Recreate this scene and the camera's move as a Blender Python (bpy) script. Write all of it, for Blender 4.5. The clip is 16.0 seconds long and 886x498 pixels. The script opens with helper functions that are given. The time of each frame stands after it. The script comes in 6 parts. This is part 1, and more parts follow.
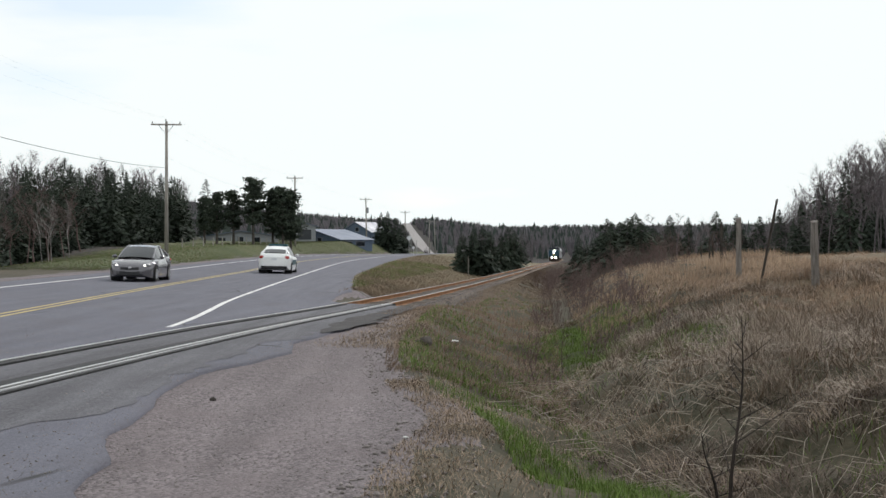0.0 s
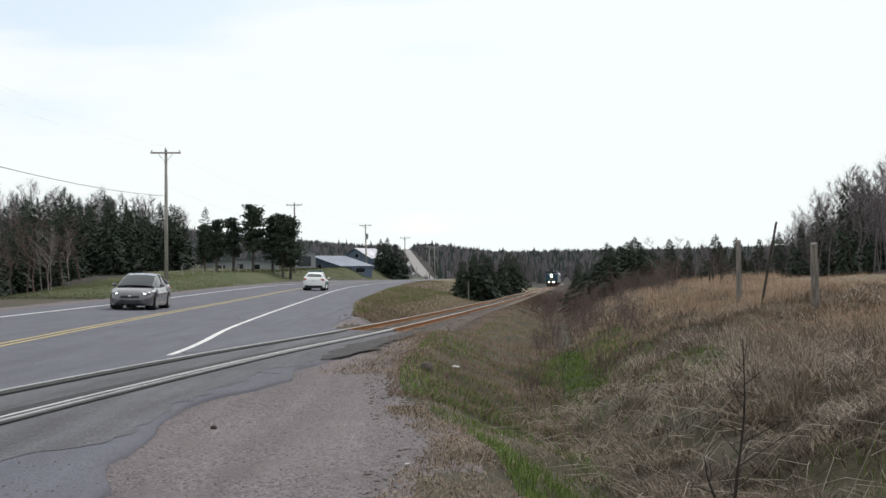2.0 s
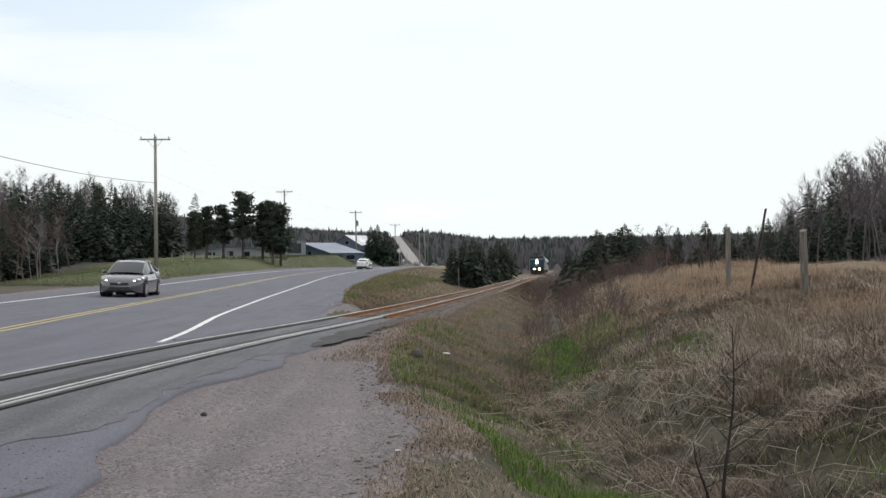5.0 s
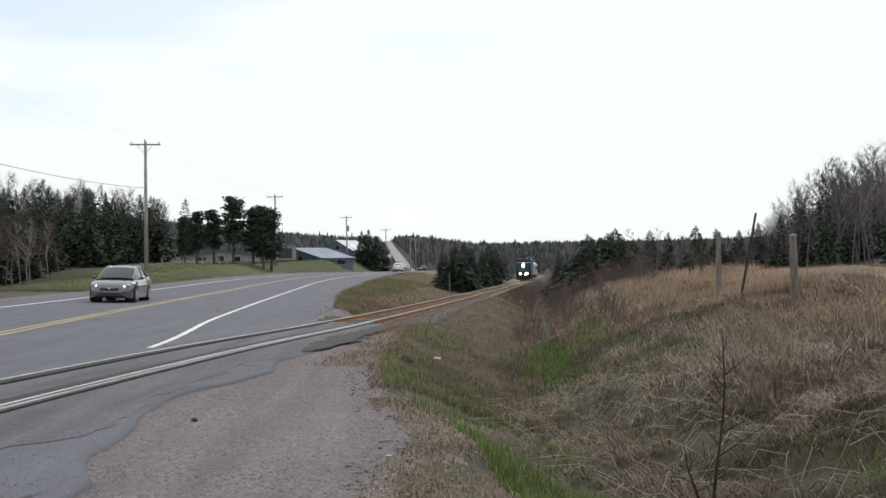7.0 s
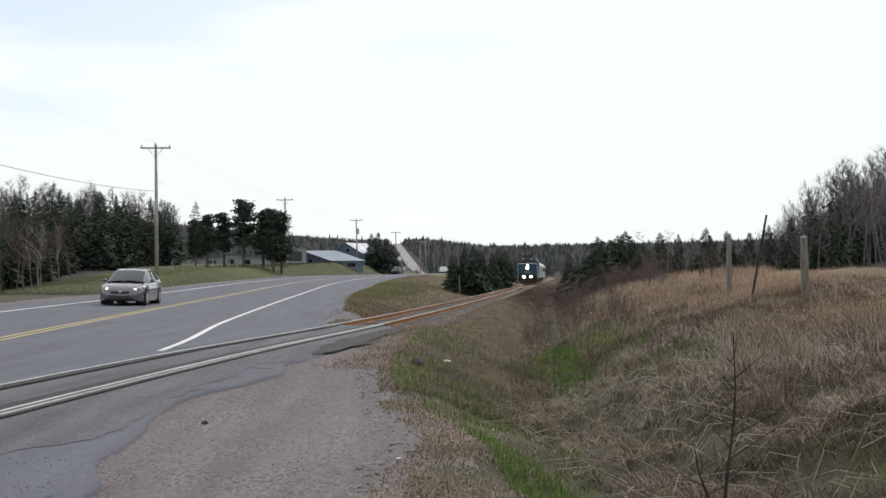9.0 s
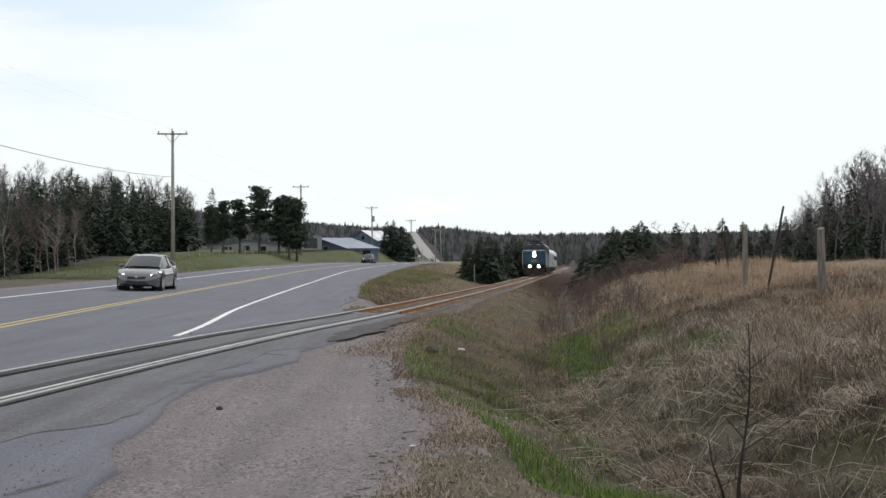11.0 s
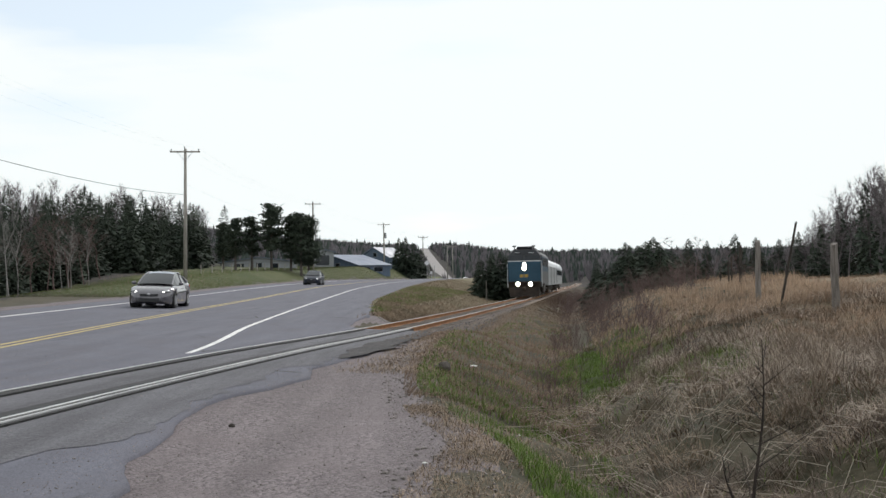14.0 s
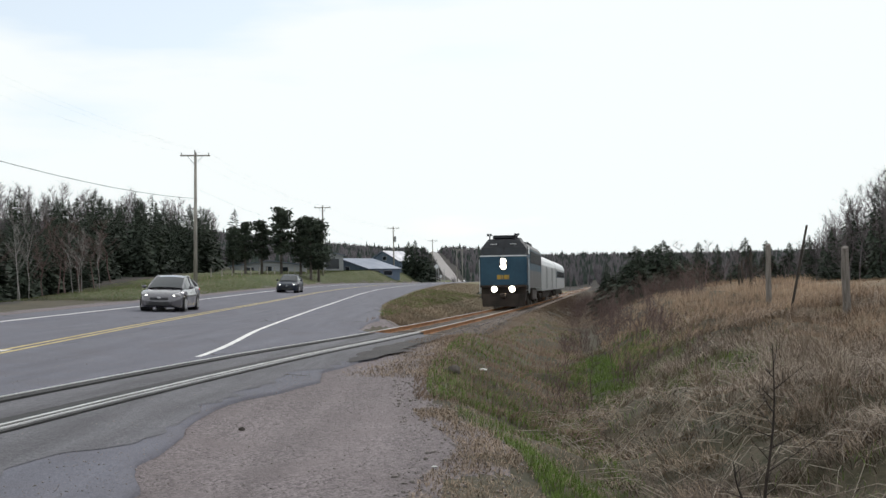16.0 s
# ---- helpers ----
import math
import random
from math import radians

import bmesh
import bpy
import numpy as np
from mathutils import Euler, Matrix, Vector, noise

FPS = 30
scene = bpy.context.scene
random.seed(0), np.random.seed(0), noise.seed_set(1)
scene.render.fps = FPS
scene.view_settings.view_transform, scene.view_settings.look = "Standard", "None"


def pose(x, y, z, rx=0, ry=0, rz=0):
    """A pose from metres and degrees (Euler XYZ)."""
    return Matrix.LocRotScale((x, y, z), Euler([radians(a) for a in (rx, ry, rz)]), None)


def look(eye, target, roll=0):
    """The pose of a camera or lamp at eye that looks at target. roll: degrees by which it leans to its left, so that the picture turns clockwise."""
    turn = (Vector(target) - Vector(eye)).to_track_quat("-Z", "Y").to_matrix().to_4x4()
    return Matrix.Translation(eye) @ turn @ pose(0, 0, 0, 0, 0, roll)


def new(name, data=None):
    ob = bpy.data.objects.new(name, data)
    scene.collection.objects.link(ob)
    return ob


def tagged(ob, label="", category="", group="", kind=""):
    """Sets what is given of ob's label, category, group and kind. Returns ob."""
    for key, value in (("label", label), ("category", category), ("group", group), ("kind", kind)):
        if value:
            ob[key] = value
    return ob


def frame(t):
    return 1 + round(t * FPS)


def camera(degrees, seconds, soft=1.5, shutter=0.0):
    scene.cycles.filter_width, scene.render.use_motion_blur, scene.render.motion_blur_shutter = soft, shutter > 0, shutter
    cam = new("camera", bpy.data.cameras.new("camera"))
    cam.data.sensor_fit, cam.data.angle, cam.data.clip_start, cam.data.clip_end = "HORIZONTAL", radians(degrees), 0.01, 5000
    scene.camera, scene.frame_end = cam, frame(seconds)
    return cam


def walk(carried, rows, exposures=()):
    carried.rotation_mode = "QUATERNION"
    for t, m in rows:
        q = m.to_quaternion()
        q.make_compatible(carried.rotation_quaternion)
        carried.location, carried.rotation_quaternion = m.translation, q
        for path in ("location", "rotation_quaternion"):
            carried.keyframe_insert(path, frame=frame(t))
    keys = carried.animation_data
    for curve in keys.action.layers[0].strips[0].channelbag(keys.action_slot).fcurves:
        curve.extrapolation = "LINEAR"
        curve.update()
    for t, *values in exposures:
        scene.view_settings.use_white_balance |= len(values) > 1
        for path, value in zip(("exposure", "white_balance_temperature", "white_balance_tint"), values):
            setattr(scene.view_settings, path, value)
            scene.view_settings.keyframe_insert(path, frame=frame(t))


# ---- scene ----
EYE = (0.0, 0.0, 1.5)
TURNS = (  # seconds, yaw, pitch, roll
    (0, 0.000, -0.060, 0.600),
    (0.5, -0.298, 0.304, 0.940),
    (1, 0.186, 0.740, 1.063),
    (1.5, 0.502, 0.539, 1.060),
    (2, -0.003, 1.245, 1.131),
    (2.5, -0.442, 0.872, 1.081),
    (3, -0.620, 0.958, 1.116),
    (3.5, -0.880, 1.019, 1.461),
    (4, -0.871, 0.760, 1.454),
    (4.2, -0.734, 0.559, 1.382),
    (6.3, -0.444, 0.621, 1.059),
    (6.5, -0.782, 0.759, 1.092),
    (7, -0.971, 0.804, 1.238),
    (7.5, -0.795, 1.017, 1.343),
    (8, -0.729, 1.081, 1.258),
    (8.5, -0.677, 1.004, 1.311),
    (8.7, -0.545, 0.977, 1.360),
    (10.8, -0.052, 0.677, 0.971),
    (11, 0.308, 0.366, 0.793),
    (11.5, 0.651, -0.171, 0.773),
    (12, 0.530, 0.087, 0.759),
    (12.5, 0.746, 0.497, 0.688),
    (13, 0.660, 0.684, 0.647),
    (13.5, 0.634, 1.052, 0.823),
    (14, 0.917, 1.226, 0.939),
    (14.5, 1.023, 1.428, 1.089),
    (15, 1.267, 1.476, 0.983),
    (15.5, 1.567, 1.743, 1.033),
    (16, 1.410, 1.416, 0.958),
)
cam = camera(43.2, 16.0, soft=1.5)
walk(cam, [(t, pose(*EYE, 90 + p, r, y)) for t, y, p, r in TURNS])

# ---- light: a bright, thinly clouded sky with a veiled sun ----
SUN_EL, SUN_AZ = 42.0, 25.0     # degrees; azimuth from +y towards +x
world = bpy.data.worlds.new("sky")
scene.world = world
world.use_nodes = True
wn, wl = world.node_tree.nodes, world.node_tree.links
wn.clear()


def wnode(kind, **vals):
    n = wn.new(kind)
    for k, v in vals.items():
        n.inputs[k].default_value = v
    return n


sky = wn.new("ShaderNodeTexSky")
sky.sky_type = "NISHITA"
sky.sun_disc = False
sky.sun_elevation, sky.sun_rotation = radians(SUN_EL), radians(SUN_AZ)
sky_bg = wnode("ShaderNodeBackground", Strength=0.15)
wl.new(sky.outputs["Color"], sky_bg.inputs["Color"])
cloud_bg = wnode("ShaderNodeBackground", Color=(0.935, 0.985, 0.985, 1), Strength=1.09)
coord = wn.new("ShaderNodeTexCoord")
stretch = wn.new("ShaderNodeMapping")
stretch.inputs["Scale"].default_value = (1.6, 1.6, 9.0)
wl.new(coord.outputs["Generated"], stretch.inputs["Vector"])
puff = wnode("ShaderNodeTexNoise", Scale=1.6, Detail=5.0, Roughness=0.5)
wl.new(stretch.outputs["Vector"], puff.inputs["Vector"])
cover = wn.new("ShaderNodeMapRange")
both = wn.new("ShaderNodeMixShader")
wl.new(cover.outputs["Result"], both.inputs["Fac"])
wl.new(sky_bg.outputs[0], both.inputs[1])
wl.new(cloud_bg.outputs[0], both.inputs[2])
out = wn.new("ShaderNodeOutputWorld")
wl.new(both.outputs[0], out.inputs["Surface"])

sun = new("sun", bpy.data.lights.new("sun", "SUN"))
sun.data.energy, sun.data.angle, sun.data.color = 2.0, radians(9), (1.0, 0.94, 0.95)
el, az = radians(SUN_EL), radians(SUN_AZ)
sun.matrix_basis = look((30 * math.sin(az), 30 * math.cos(az), 60), (30 * math.sin(az) - math.cos(el) * math.sin(az), 30 * math.cos(az) - math.cos(el) * math.cos(az), 60 - math.sin(el)))
scene.view_settings.exposure = -0.1
# the veil thins in one place high over the wood, where pale blue shows through
dot = wn.new("ShaderNodeVectorMath")
dot.operation = "DOT_PRODUCT"
dot.inputs[1].default_value = (-0.31, 0.91, 0.275)
wl.new(coord.outputs["Generated"], dot.inputs[0])
away = wn.new("ShaderNodeMapRange")
away.inputs["From Min"].default_value, away.inputs["From Max"].default_value = 1.0, 0.975
away.inputs["To Min"].default_value, away.inputs["To Max"].default_value = -0.13, 0.12
wl.new(dot.outputs["Value"], away.inputs["Value"])
thin = wn.new("ShaderNodeMath")
thin.operation = "ADD"
wl.new(away.outputs["Result"], thin.inputs[0])
wl.new(puff.outputs["Fac"], thin.inputs[1])
wl.new(thin.outputs[0], cover.inputs["Value"])
cover.inputs["From Min"].default_value, cover.inputs["From Max"].default_value = 0.36, 0.5
cover.inputs["To Min"].default_value = 0.55

# ---- materials ----
MATS = {}


def mat(name, a, b, scale=4.0, rough=0.8, metal=0.0, bump=0.0, bump_scale=None, fine=0.25, vary=0.0, spec=0.3, glow=None, glow_power=0.0, coat=0.0, transmission=0.0, stretch=None, object_space=False):
    """A surface that wanders between two colours at a coarse and a fine scale, with relief from the fine one."""
    m = bpy.data.materials.new(name)
    m.use_nodes = True
    nt = m.node_tree
    n, l = nt.nodes, nt.links
    p = n["Principled BSDF"]
    tc = n.new("ShaderNodeTexCoord")
    mp = n.new("ShaderNodeMapping")
    if object_space:
        l.new(tc.outputs["Object"], mp.inputs["Vector"])
    else:
        g = n.new("ShaderNodeNewGeometry")
        l.new(g.outputs["Position"], mp.inputs["Vector"])
    if stretch:
        mp.inputs["Scale"].default_value = stretch
    big = n.new("ShaderNodeTexNoise")
    big.inputs["Scale"].default_value, big.inputs["Detail"].default_value = scale, 3
    small = n.new("ShaderNodeTexNoise")
    small.inputs["Scale"].default_value, small.inputs["Detail"].default_value = bump_scale or scale * 14, 4
    l.new(mp.outputs[0], big.inputs["Vector"])
    l.new(mp.outputs[0], small.inputs["Vector"])
    add = n.new("ShaderNodeMath")
    add.operation = "MULTIPLY_ADD"
    l.new(small.outputs["Fac"], add.inputs[0])
    add.inputs[1].default_value = fine * 2
    l.new(big.outputs["Fac"], add.inputs[2])
    rng = n.new("ShaderNodeMapRange")
    rng.inputs["From Min"].default_value, rng.inputs["From Max"].default_value = 0.35 + fine * 0.8, 0.65 + fine * 1.2
    l.new(add.outputs[0], rng.inputs["Value"])
    fac = rng.outputs["Result"]
    if vary:
        oi = n.new("ShaderNodeObjectInfo")
        gi = n.new("ShaderNodeNewGeometry")
        s = n.new("ShaderNodeMath")
        s.operation = "ADD"
        l.new(oi.outputs["Random"], s.inputs[0])
        l.new(gi.outputs["Random Per Island"], s.inputs[1])
        fr = n.new("ShaderNodeMath")
        fr.operation = "FRACT"
        l.new(s.outputs[0], fr.inputs[0])
        mx = n.new("ShaderNodeMix")
        mx.inputs["Factor"].default_value = vary
        l.new(fac, mx.inputs["A"])
        l.new(fr.outputs[0], mx.inputs["B"])
        fac = mx.outputs["Result"]
    mix = n.new("ShaderNodeMix")
    mix.data_type = "RGBA"
    l.new(fac, mix.inputs["Factor"])
    mix.inputs["A"].default_value, mix.inputs["B"].default_value = (*a, 1), (*b, 1)
    l.new(mix.outputs["Result"], p.inputs["Base Color"])
    p.inputs["Roughness"].default_value, p.inputs["Metallic"].default_value = rough, metal
    p.inputs["Specular IOR Level"].default_value = spec
    p.inputs["Coat Weight"].default_value = coat
    p.inputs["Transmission Weight"].default_value = transmission
    if bump:
        bp = n.new("ShaderNodeBump")
        bp.inputs["Strength"].default_value, bp.inputs["Distance"].default_value = min(1, bump), 0.02
        l.new(small.outputs["Fac"], bp.inputs["Height"])
        l.new(bp.outputs[0], p.inputs["Normal"])
    if glow:
        p.inputs["Emission Color"].default_value, p.inputs["Emission Strength"].default_value = (*glow, 1), glow_power
    MATS[name] = m
    return m





def ground_mat(name, a, b, stone, tint, ruts, rough=0.95, bump=0.8, crack=0.0):
    """Stones of many greys packed together, under broad stains and streaks along the way of travel."""
    m = bpy.data.materials.new(name)
    m.use_nodes = True
    n, l = m.node_tree.nodes, m.node_tree.links
    p = n["Principled BSDF"]
    pos = n.new("ShaderNodeNewGeometry").outputs["Position"]

    def tex(kind, size, scale=(1, 1, 1), **vals):
        mp = n.new("ShaderNodeMapping")
        mp.inputs["Scale"].default_value = scale
        l.new(pos, mp.inputs["Vector"])
        t = n.new(kind)
        l.new(mp.outputs[0], t.inputs["Vector"])
        t.inputs["Scale"].default_value = size
        for k, v in vals.items():
            t.inputs[k].default_value = v
        return t

    def blend(mode, fac, x, y):
        k = n.new("ShaderNodeMix")
        k.data_type, k.blend_type = "RGBA", mode
        for sock, v in (("Factor", fac), ("A", x), ("B", y)):
            if isinstance(v, (float, tuple)):
                k.inputs[sock].default_value = v
            else:
                l.new(v, k.inputs[sock])
        return k.outputs["Result"]

    def levels(v, lo, hi, to0=0.0, to1=1.0):
        k = n.new("ShaderNodeMapRange")
        for sock, q in (("From Min", lo), ("From Max", hi), ("To Min", to0), ("To Max", to1)):
            k.inputs[sock].default_value = q
        l.new(v, k.inputs["Value"])
        return k.outputs["Result"]

    cells = tex("ShaderNodeTexVoronoi", stone)
    grey = n.new("ShaderNodeRGBToBW")
    l.new(cells.outputs["Color"], grey.inputs[0])
    c = blend("MIX", levels(grey.outputs[0], 0.15, 0.85), (*a, 1), (*b, 1))
    c = blend("MIX", levels(tex("ShaderNodeTexNoise", 1.1, Detail=5.0).outputs["Fac"], 0.42, 0.68, 0.0, 0.7), c, (*tint, 1))
    streak = tex("ShaderNodeTexNoise", 1.0, (2.4, 0.16, 1), Detail=4.0).outputs["Fac"]
    v = levels(streak, 0.3, 0.7, 1 - ruts, 1 + ruts)
    mul = n.new("ShaderNodeVectorMath")
    mul.operation = "SCALE"
    l.new(c, mul.inputs[0])
    l.new(v, mul.inputs["Scale"])
    c = mul.outputs[0]
    if crack:
        net = tex("ShaderNodeTexVoronoi", 0.33, (1, 0.45, 1))
        net.feature = "DISTANCE_TO_EDGE"
        warp = tex("ShaderNodeTexNoise", 0.5, Detail=3.0).outputs["Fac"]
        seam = n.new("ShaderNodeMath")
        seam.operation = "MULTIPLY"
        l.new(levels(net.outputs["Distance"], 0.004, 0.013, 1.0, 0.0), seam.inputs[0])
        l.new(levels(warp, 0.55, 0.62), seam.inputs[1])
        c = blend("MIX", seam.outputs[0], c, (0.03, 0.03, 0.032, 1))
    l.new(c, p.inputs["Base Color"])
    p.inputs["Roughness"].default_value = rough
    p.inputs["Specular IOR Level"].default_value = 0.3
    bp = n.new("ShaderNodeBump")
    bp.inputs["Strength"].default_value, bp.inputs["Distance"].default_value = bump, 0.5 / stone
    l.new(cells.outputs["Distance"], bp.inputs["Height"])
    bp.invert = True
    l.new(bp.outputs[0], p.inputs["Normal"])
    MATS[name] = m
    return m


asphalt = ground_mat("asphalt", (0.075, 0.077, 0.097), (0.127, 0.128, 0.156), 75.0, (0.095, 0.091, 0.107), 0.13, 0.85, 0.45, 0.3)
crossing_asphalt = ground_mat("crossing_asphalt", (0.064, 0.064, 0.075), (0.135, 0.132, 0.143), 48.0, (0.082, 0.08, 0.09), 0.26, 0.88, 0.7)
pale_paving = ground_mat("pale_paving", (0.2, 0.185, 0.18), (0.3, 0.285, 0.28), 20.0, (0.26, 0.24, 0.235), 0.1, 0.9, 0.3)
gravel = ground_mat("gravel", (0.078, 0.066, 0.069), (0.205, 0.178, 0.183), 42.0, (0.135, 0.114, 0.117), 0.16)
soil_mat = mat("soil", (0.032, 0.032, 0.017), (0.08, 0.064, 0.042), 0.6, 0.95, bump=1.0, bump_scale=9, fine=0.5)
paint_white = mat("paint_white", (0.5, 0.5, 0.5), (0.72, 0.72, 0.7), 1.0, 0.7, bump_scale=25, fine=0.6)
paint_yellow = mat("paint_yellow", (0.36, 0.28, 0.1), (0.52, 0.42, 0.18), 1.0, 0.7, bump_scale=25, fine=0.6)
rail_top = mat("rail_top", (0.4, 0.39, 0.38), (0.55, 0.54, 0.53), 2.0, 0.38, metal=0.8, spec=0.5)
rust = mat("rust", (0.17, 0.075, 0.03), (0.36, 0.18, 0.08), 3.0, 0.9, bump=0.4)
tie_wood = mat("tie_wood", (0.06, 0.05, 0.042), (0.15, 0.12, 0.1), 2.0, 0.9, bump=0.6, stretch=(1, 6, 6), vary=0.5)
ballast_mat = mat("ballast", (0.1, 0.095, 0.098), (0.23, 0.215, 0.215), 1.2, 0.95, bump=1.0, bump_scale=16, fine=0.9)
ballast_rusty = mat("ballast_rusty", (0.085, 0.066, 0.053), (0.18, 0.138, 0.107), 1.2, 0.95, bump=1.0, bump_scale=16, fine=0.9)
pole_wood = mat("pole_wood", (0.22, 0.2, 0.18), (0.36, 0.34, 0.31), 1.5, 0.9, bump=0.4, stretch=(6, 6, 0.6))
post_wood = mat("post_wood", (0.12, 0.105, 0.095), (0.26, 0.235, 0.215), 4.0, 0.95, bump=0.8, stretch=(6, 6, 0.6))
dark_wood = mat("dark_wood", (0.03, 0.025, 0.022), (0.07, 0.06, 0.052), 4.0, 0.95, bump=0.6)
bark = mat("bark", (0.05, 0.042, 0.036), (0.12, 0.105, 0.095), 3.0, 0.95, bump=0.6)
grey_bark = mat("grey_bark", (0.07, 0.06, 0.066), (0.2, 0.172, 0.18), 0.3, 0.95, vary=0.6)
birch_bark = mat("birch_bark", (0.14, 0.13, 0.125), (0.34, 0.32, 0.31), 2.0, 0.9)
needle = mat("needle", (0.019, 0.029, 0.023), (0.06, 0.078, 0.052), 0.35, 0.85, vary=0.5)
pine_needle = mat("pine_needle", (0.018, 0.027, 0.022), (0.058, 0.074, 0.048), 0.6, 0.85, vary=0.4)
straw = mat("straw", (0.062, 0.045, 0.034), (0.38, 0.29, 0.21), 0.9, 0.9, vary=0.62)
stalk = mat("stalk", (0.2, 0.165, 0.13), (0.5, 0.44, 0.37), 3.0, 0.8, vary=0.7)
thatch = mat("thatch", (0.045, 0.035, 0.029), (0.19, 0.145, 0.112), 0.8, 0.95, vary=0.6)
straw_red = mat("straw_red", (0.09, 0.062, 0.045), (0.26, 0.18, 0.13), 0.7, 0.9, vary=0.6)
green_grass = mat("green_grass", (0.055, 0.098, 0.02), (0.17, 0.24, 0.055), 0.7, 0.85, vary=0.6)
steel = mat("steel", (0.25, 0.26, 0.27), (0.4, 0.41, 0.42), 2.0, 0.4, metal=0.8)
cable_mat = mat("cable", (0.06, 0.06, 0.065), (0.09, 0.09, 0.095), 2.0, 0.6)
rubber = mat("rubber", (0.012, 0.012, 0.013), (0.03, 0.03, 0.03), 6.0, 0.8)
black_plastic = mat("black_plastic", (0.012, 0.012, 0.014), (0.03, 0.03, 0.034), 6.0, 0.5)
glass_dark = mat("glass_dark", (0.012, 0.015, 0.02), (0.024, 0.028, 0.035), 1.0, 0.05, spec=0.32)
alloy = mat("alloy", (0.35, 0.35, 0.37), (0.5, 0.5, 0.52), 6.0, 0.35, metal=0.8)
verge_mat = mat("verge", (0.045, 0.062, 0.02), (0.1, 0.1, 0.045), 0.12, 0.95, bump=1.0, bump_scale=5, fine=0.4)
verge_green = mat("verge_green", (0.035, 0.055, 0.014), (0.125, 0.15, 0.05), 0.25, 0.85, vary=0.5)
strip_mat = mat("strip_soil", (0.085, 0.085, 0.038), (0.17, 0.135, 0.085), 0.1, 0.95, bump=1.0, bump_scale=5, fine=0.4)
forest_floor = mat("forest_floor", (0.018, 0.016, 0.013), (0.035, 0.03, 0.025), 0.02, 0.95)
worn_plank = mat("worn_plank", (0.2, 0.2, 0.205), (0.33, 0.33, 0.335), 2.0, 0.6, bump=0.3)
shrub_bark = mat("shrub_bark", (0.07, 0.045, 0.042), (0.17, 0.12, 0.11), 0.8, 0.9, vary=0.6)
silver_paint = mat("silver_paint", (0.115, 0.11, 0.124), (0.145, 0.139, 0.156), 1.0, 0.2, metal=0.45, coat=0.6, object_space=True)
white_paint = mat("white_paint", (0.68, 0.69, 0.7), (0.78, 0.78, 0.78), 1.0, 0.3, coat=0.5, object_space=True)
navy_paint = mat("navy_paint", (0.012, 0.016, 0.028), (0.018, 0.024, 0.04), 1.0, 0.45, coat=0.1, spec=0.2, object_space=True)
lamp_glass = mat("lamp_glass", (0.2, 0.2, 0.21), (0.32, 0.32, 0.33), 3.0, 0.1, spec=0.6)
lamp_lit = mat("lamp_lit", (0.8, 0.8, 0.8), (0.9, 0.9, 0.9), 3.0, 0.2, glow=(1.0, 0.97, 0.92), glow_power=4.0)
train_lamp = mat("train_lamp", (0.9, 0.9, 0.85), (0.95, 0.95, 0.9), 3.0, 0.2, glow=(1.0, 0.86, 0.66), glow_power=60.0)
tail_red = mat("tail_red", (0.3, 0.02, 0.015), (0.45, 0.04, 0.03), 3.0, 0.2, spec=0.5)
plate_mat = mat("plate", (0.55, 0.57, 0.6), (0.65, 0.66, 0.68), 3.0, 0.5, object_space=True)
police_blue = mat("police_blue", (0.01, 0.06, 0.08), (0.015, 0.08, 0.1), 3.0, 0.4, object_space=True)
loco_blue = mat("loco_blue", (0.015, 0.048, 0.082), (0.024, 0.07, 0.112), 0.8, 0.45, object_space=True, bump_scale=6)
loco_grey = mat("loco_grey", (0.075, 0.074, 0.076), (0.125, 0.122, 0.124), 0.8, 0.45, object_space=True, bump_scale=6)
loco_dark = mat("loco_dark", (0.014, 0.015, 0.019), (0.034, 0.036, 0.042), 0.8, 0.6, object_space=True, bump_scale=6)
loco_brown = mat("loco_brown", (0.02, 0.016, 0.014), (0.052, 0.039, 0.033), 1.5, 0.85, object_space=True)
loco_yellow = mat("loco_yellow", (0.3, 0.19, 0.03), (0.38, 0.25, 0.045), 2.0, 0.5, object_space=True)
stainless = mat("stainless", (0.5, 0.51, 0.53), (0.66, 0.67, 0.68), 0.6, 0.34, metal=0.85, object_space=True, bump_scale=5)
barn_wall = mat("barn_wall", (0.08, 0.112, 0.165), (0.12, 0.155, 0.215), 0.5, 0.8, stretch=(3, 3, 0.3))
barn_roof = mat("barn_roof", (0.1, 0.13, 0.185), (0.16, 0.19, 0.25), 0.4, 0.5)
metal_white = mat("metal_white", (0.17, 0.19, 0.23), (0.46, 0.48, 0.51), 0.4, 0.5)
siding_white = mat("siding_white", (0.2, 0.21, 0.225), (0.31, 0.32, 0.34), 0.6, 0.7, stretch=(0.5, 0.5, 8))
insulator = mat("insulator", (0.2, 0.2, 0.19), (0.3, 0.3, 0.29), 5.0, 0.3)
stone_mat = mat("stone", (0.11, 0.098, 0.092), (0.27, 0.24, 0.23), 8.0, 0.9, vary=0.6, bump=0.4)
litter = mat("litter", (0.4, 0.4, 0.39), (0.6, 0.6, 0.58), 6.0, 0.6)
tar = mat("tar", (0.022, 0.021, 0.022), (0.058, 0.053, 0.052), 1.5, 0.9, bump=0.8, bump_scale=20, fine=0.6)
twig = mat("twig", (0.016, 0.012, 0.011), (0.045, 0.034, 0.03), 4.0, 0.85)
straw_pale = mat("straw_pale", (0.09, 0.066, 0.05), (0.42, 0.345, 0.275), 2.0, 0.85, vary=0.62)
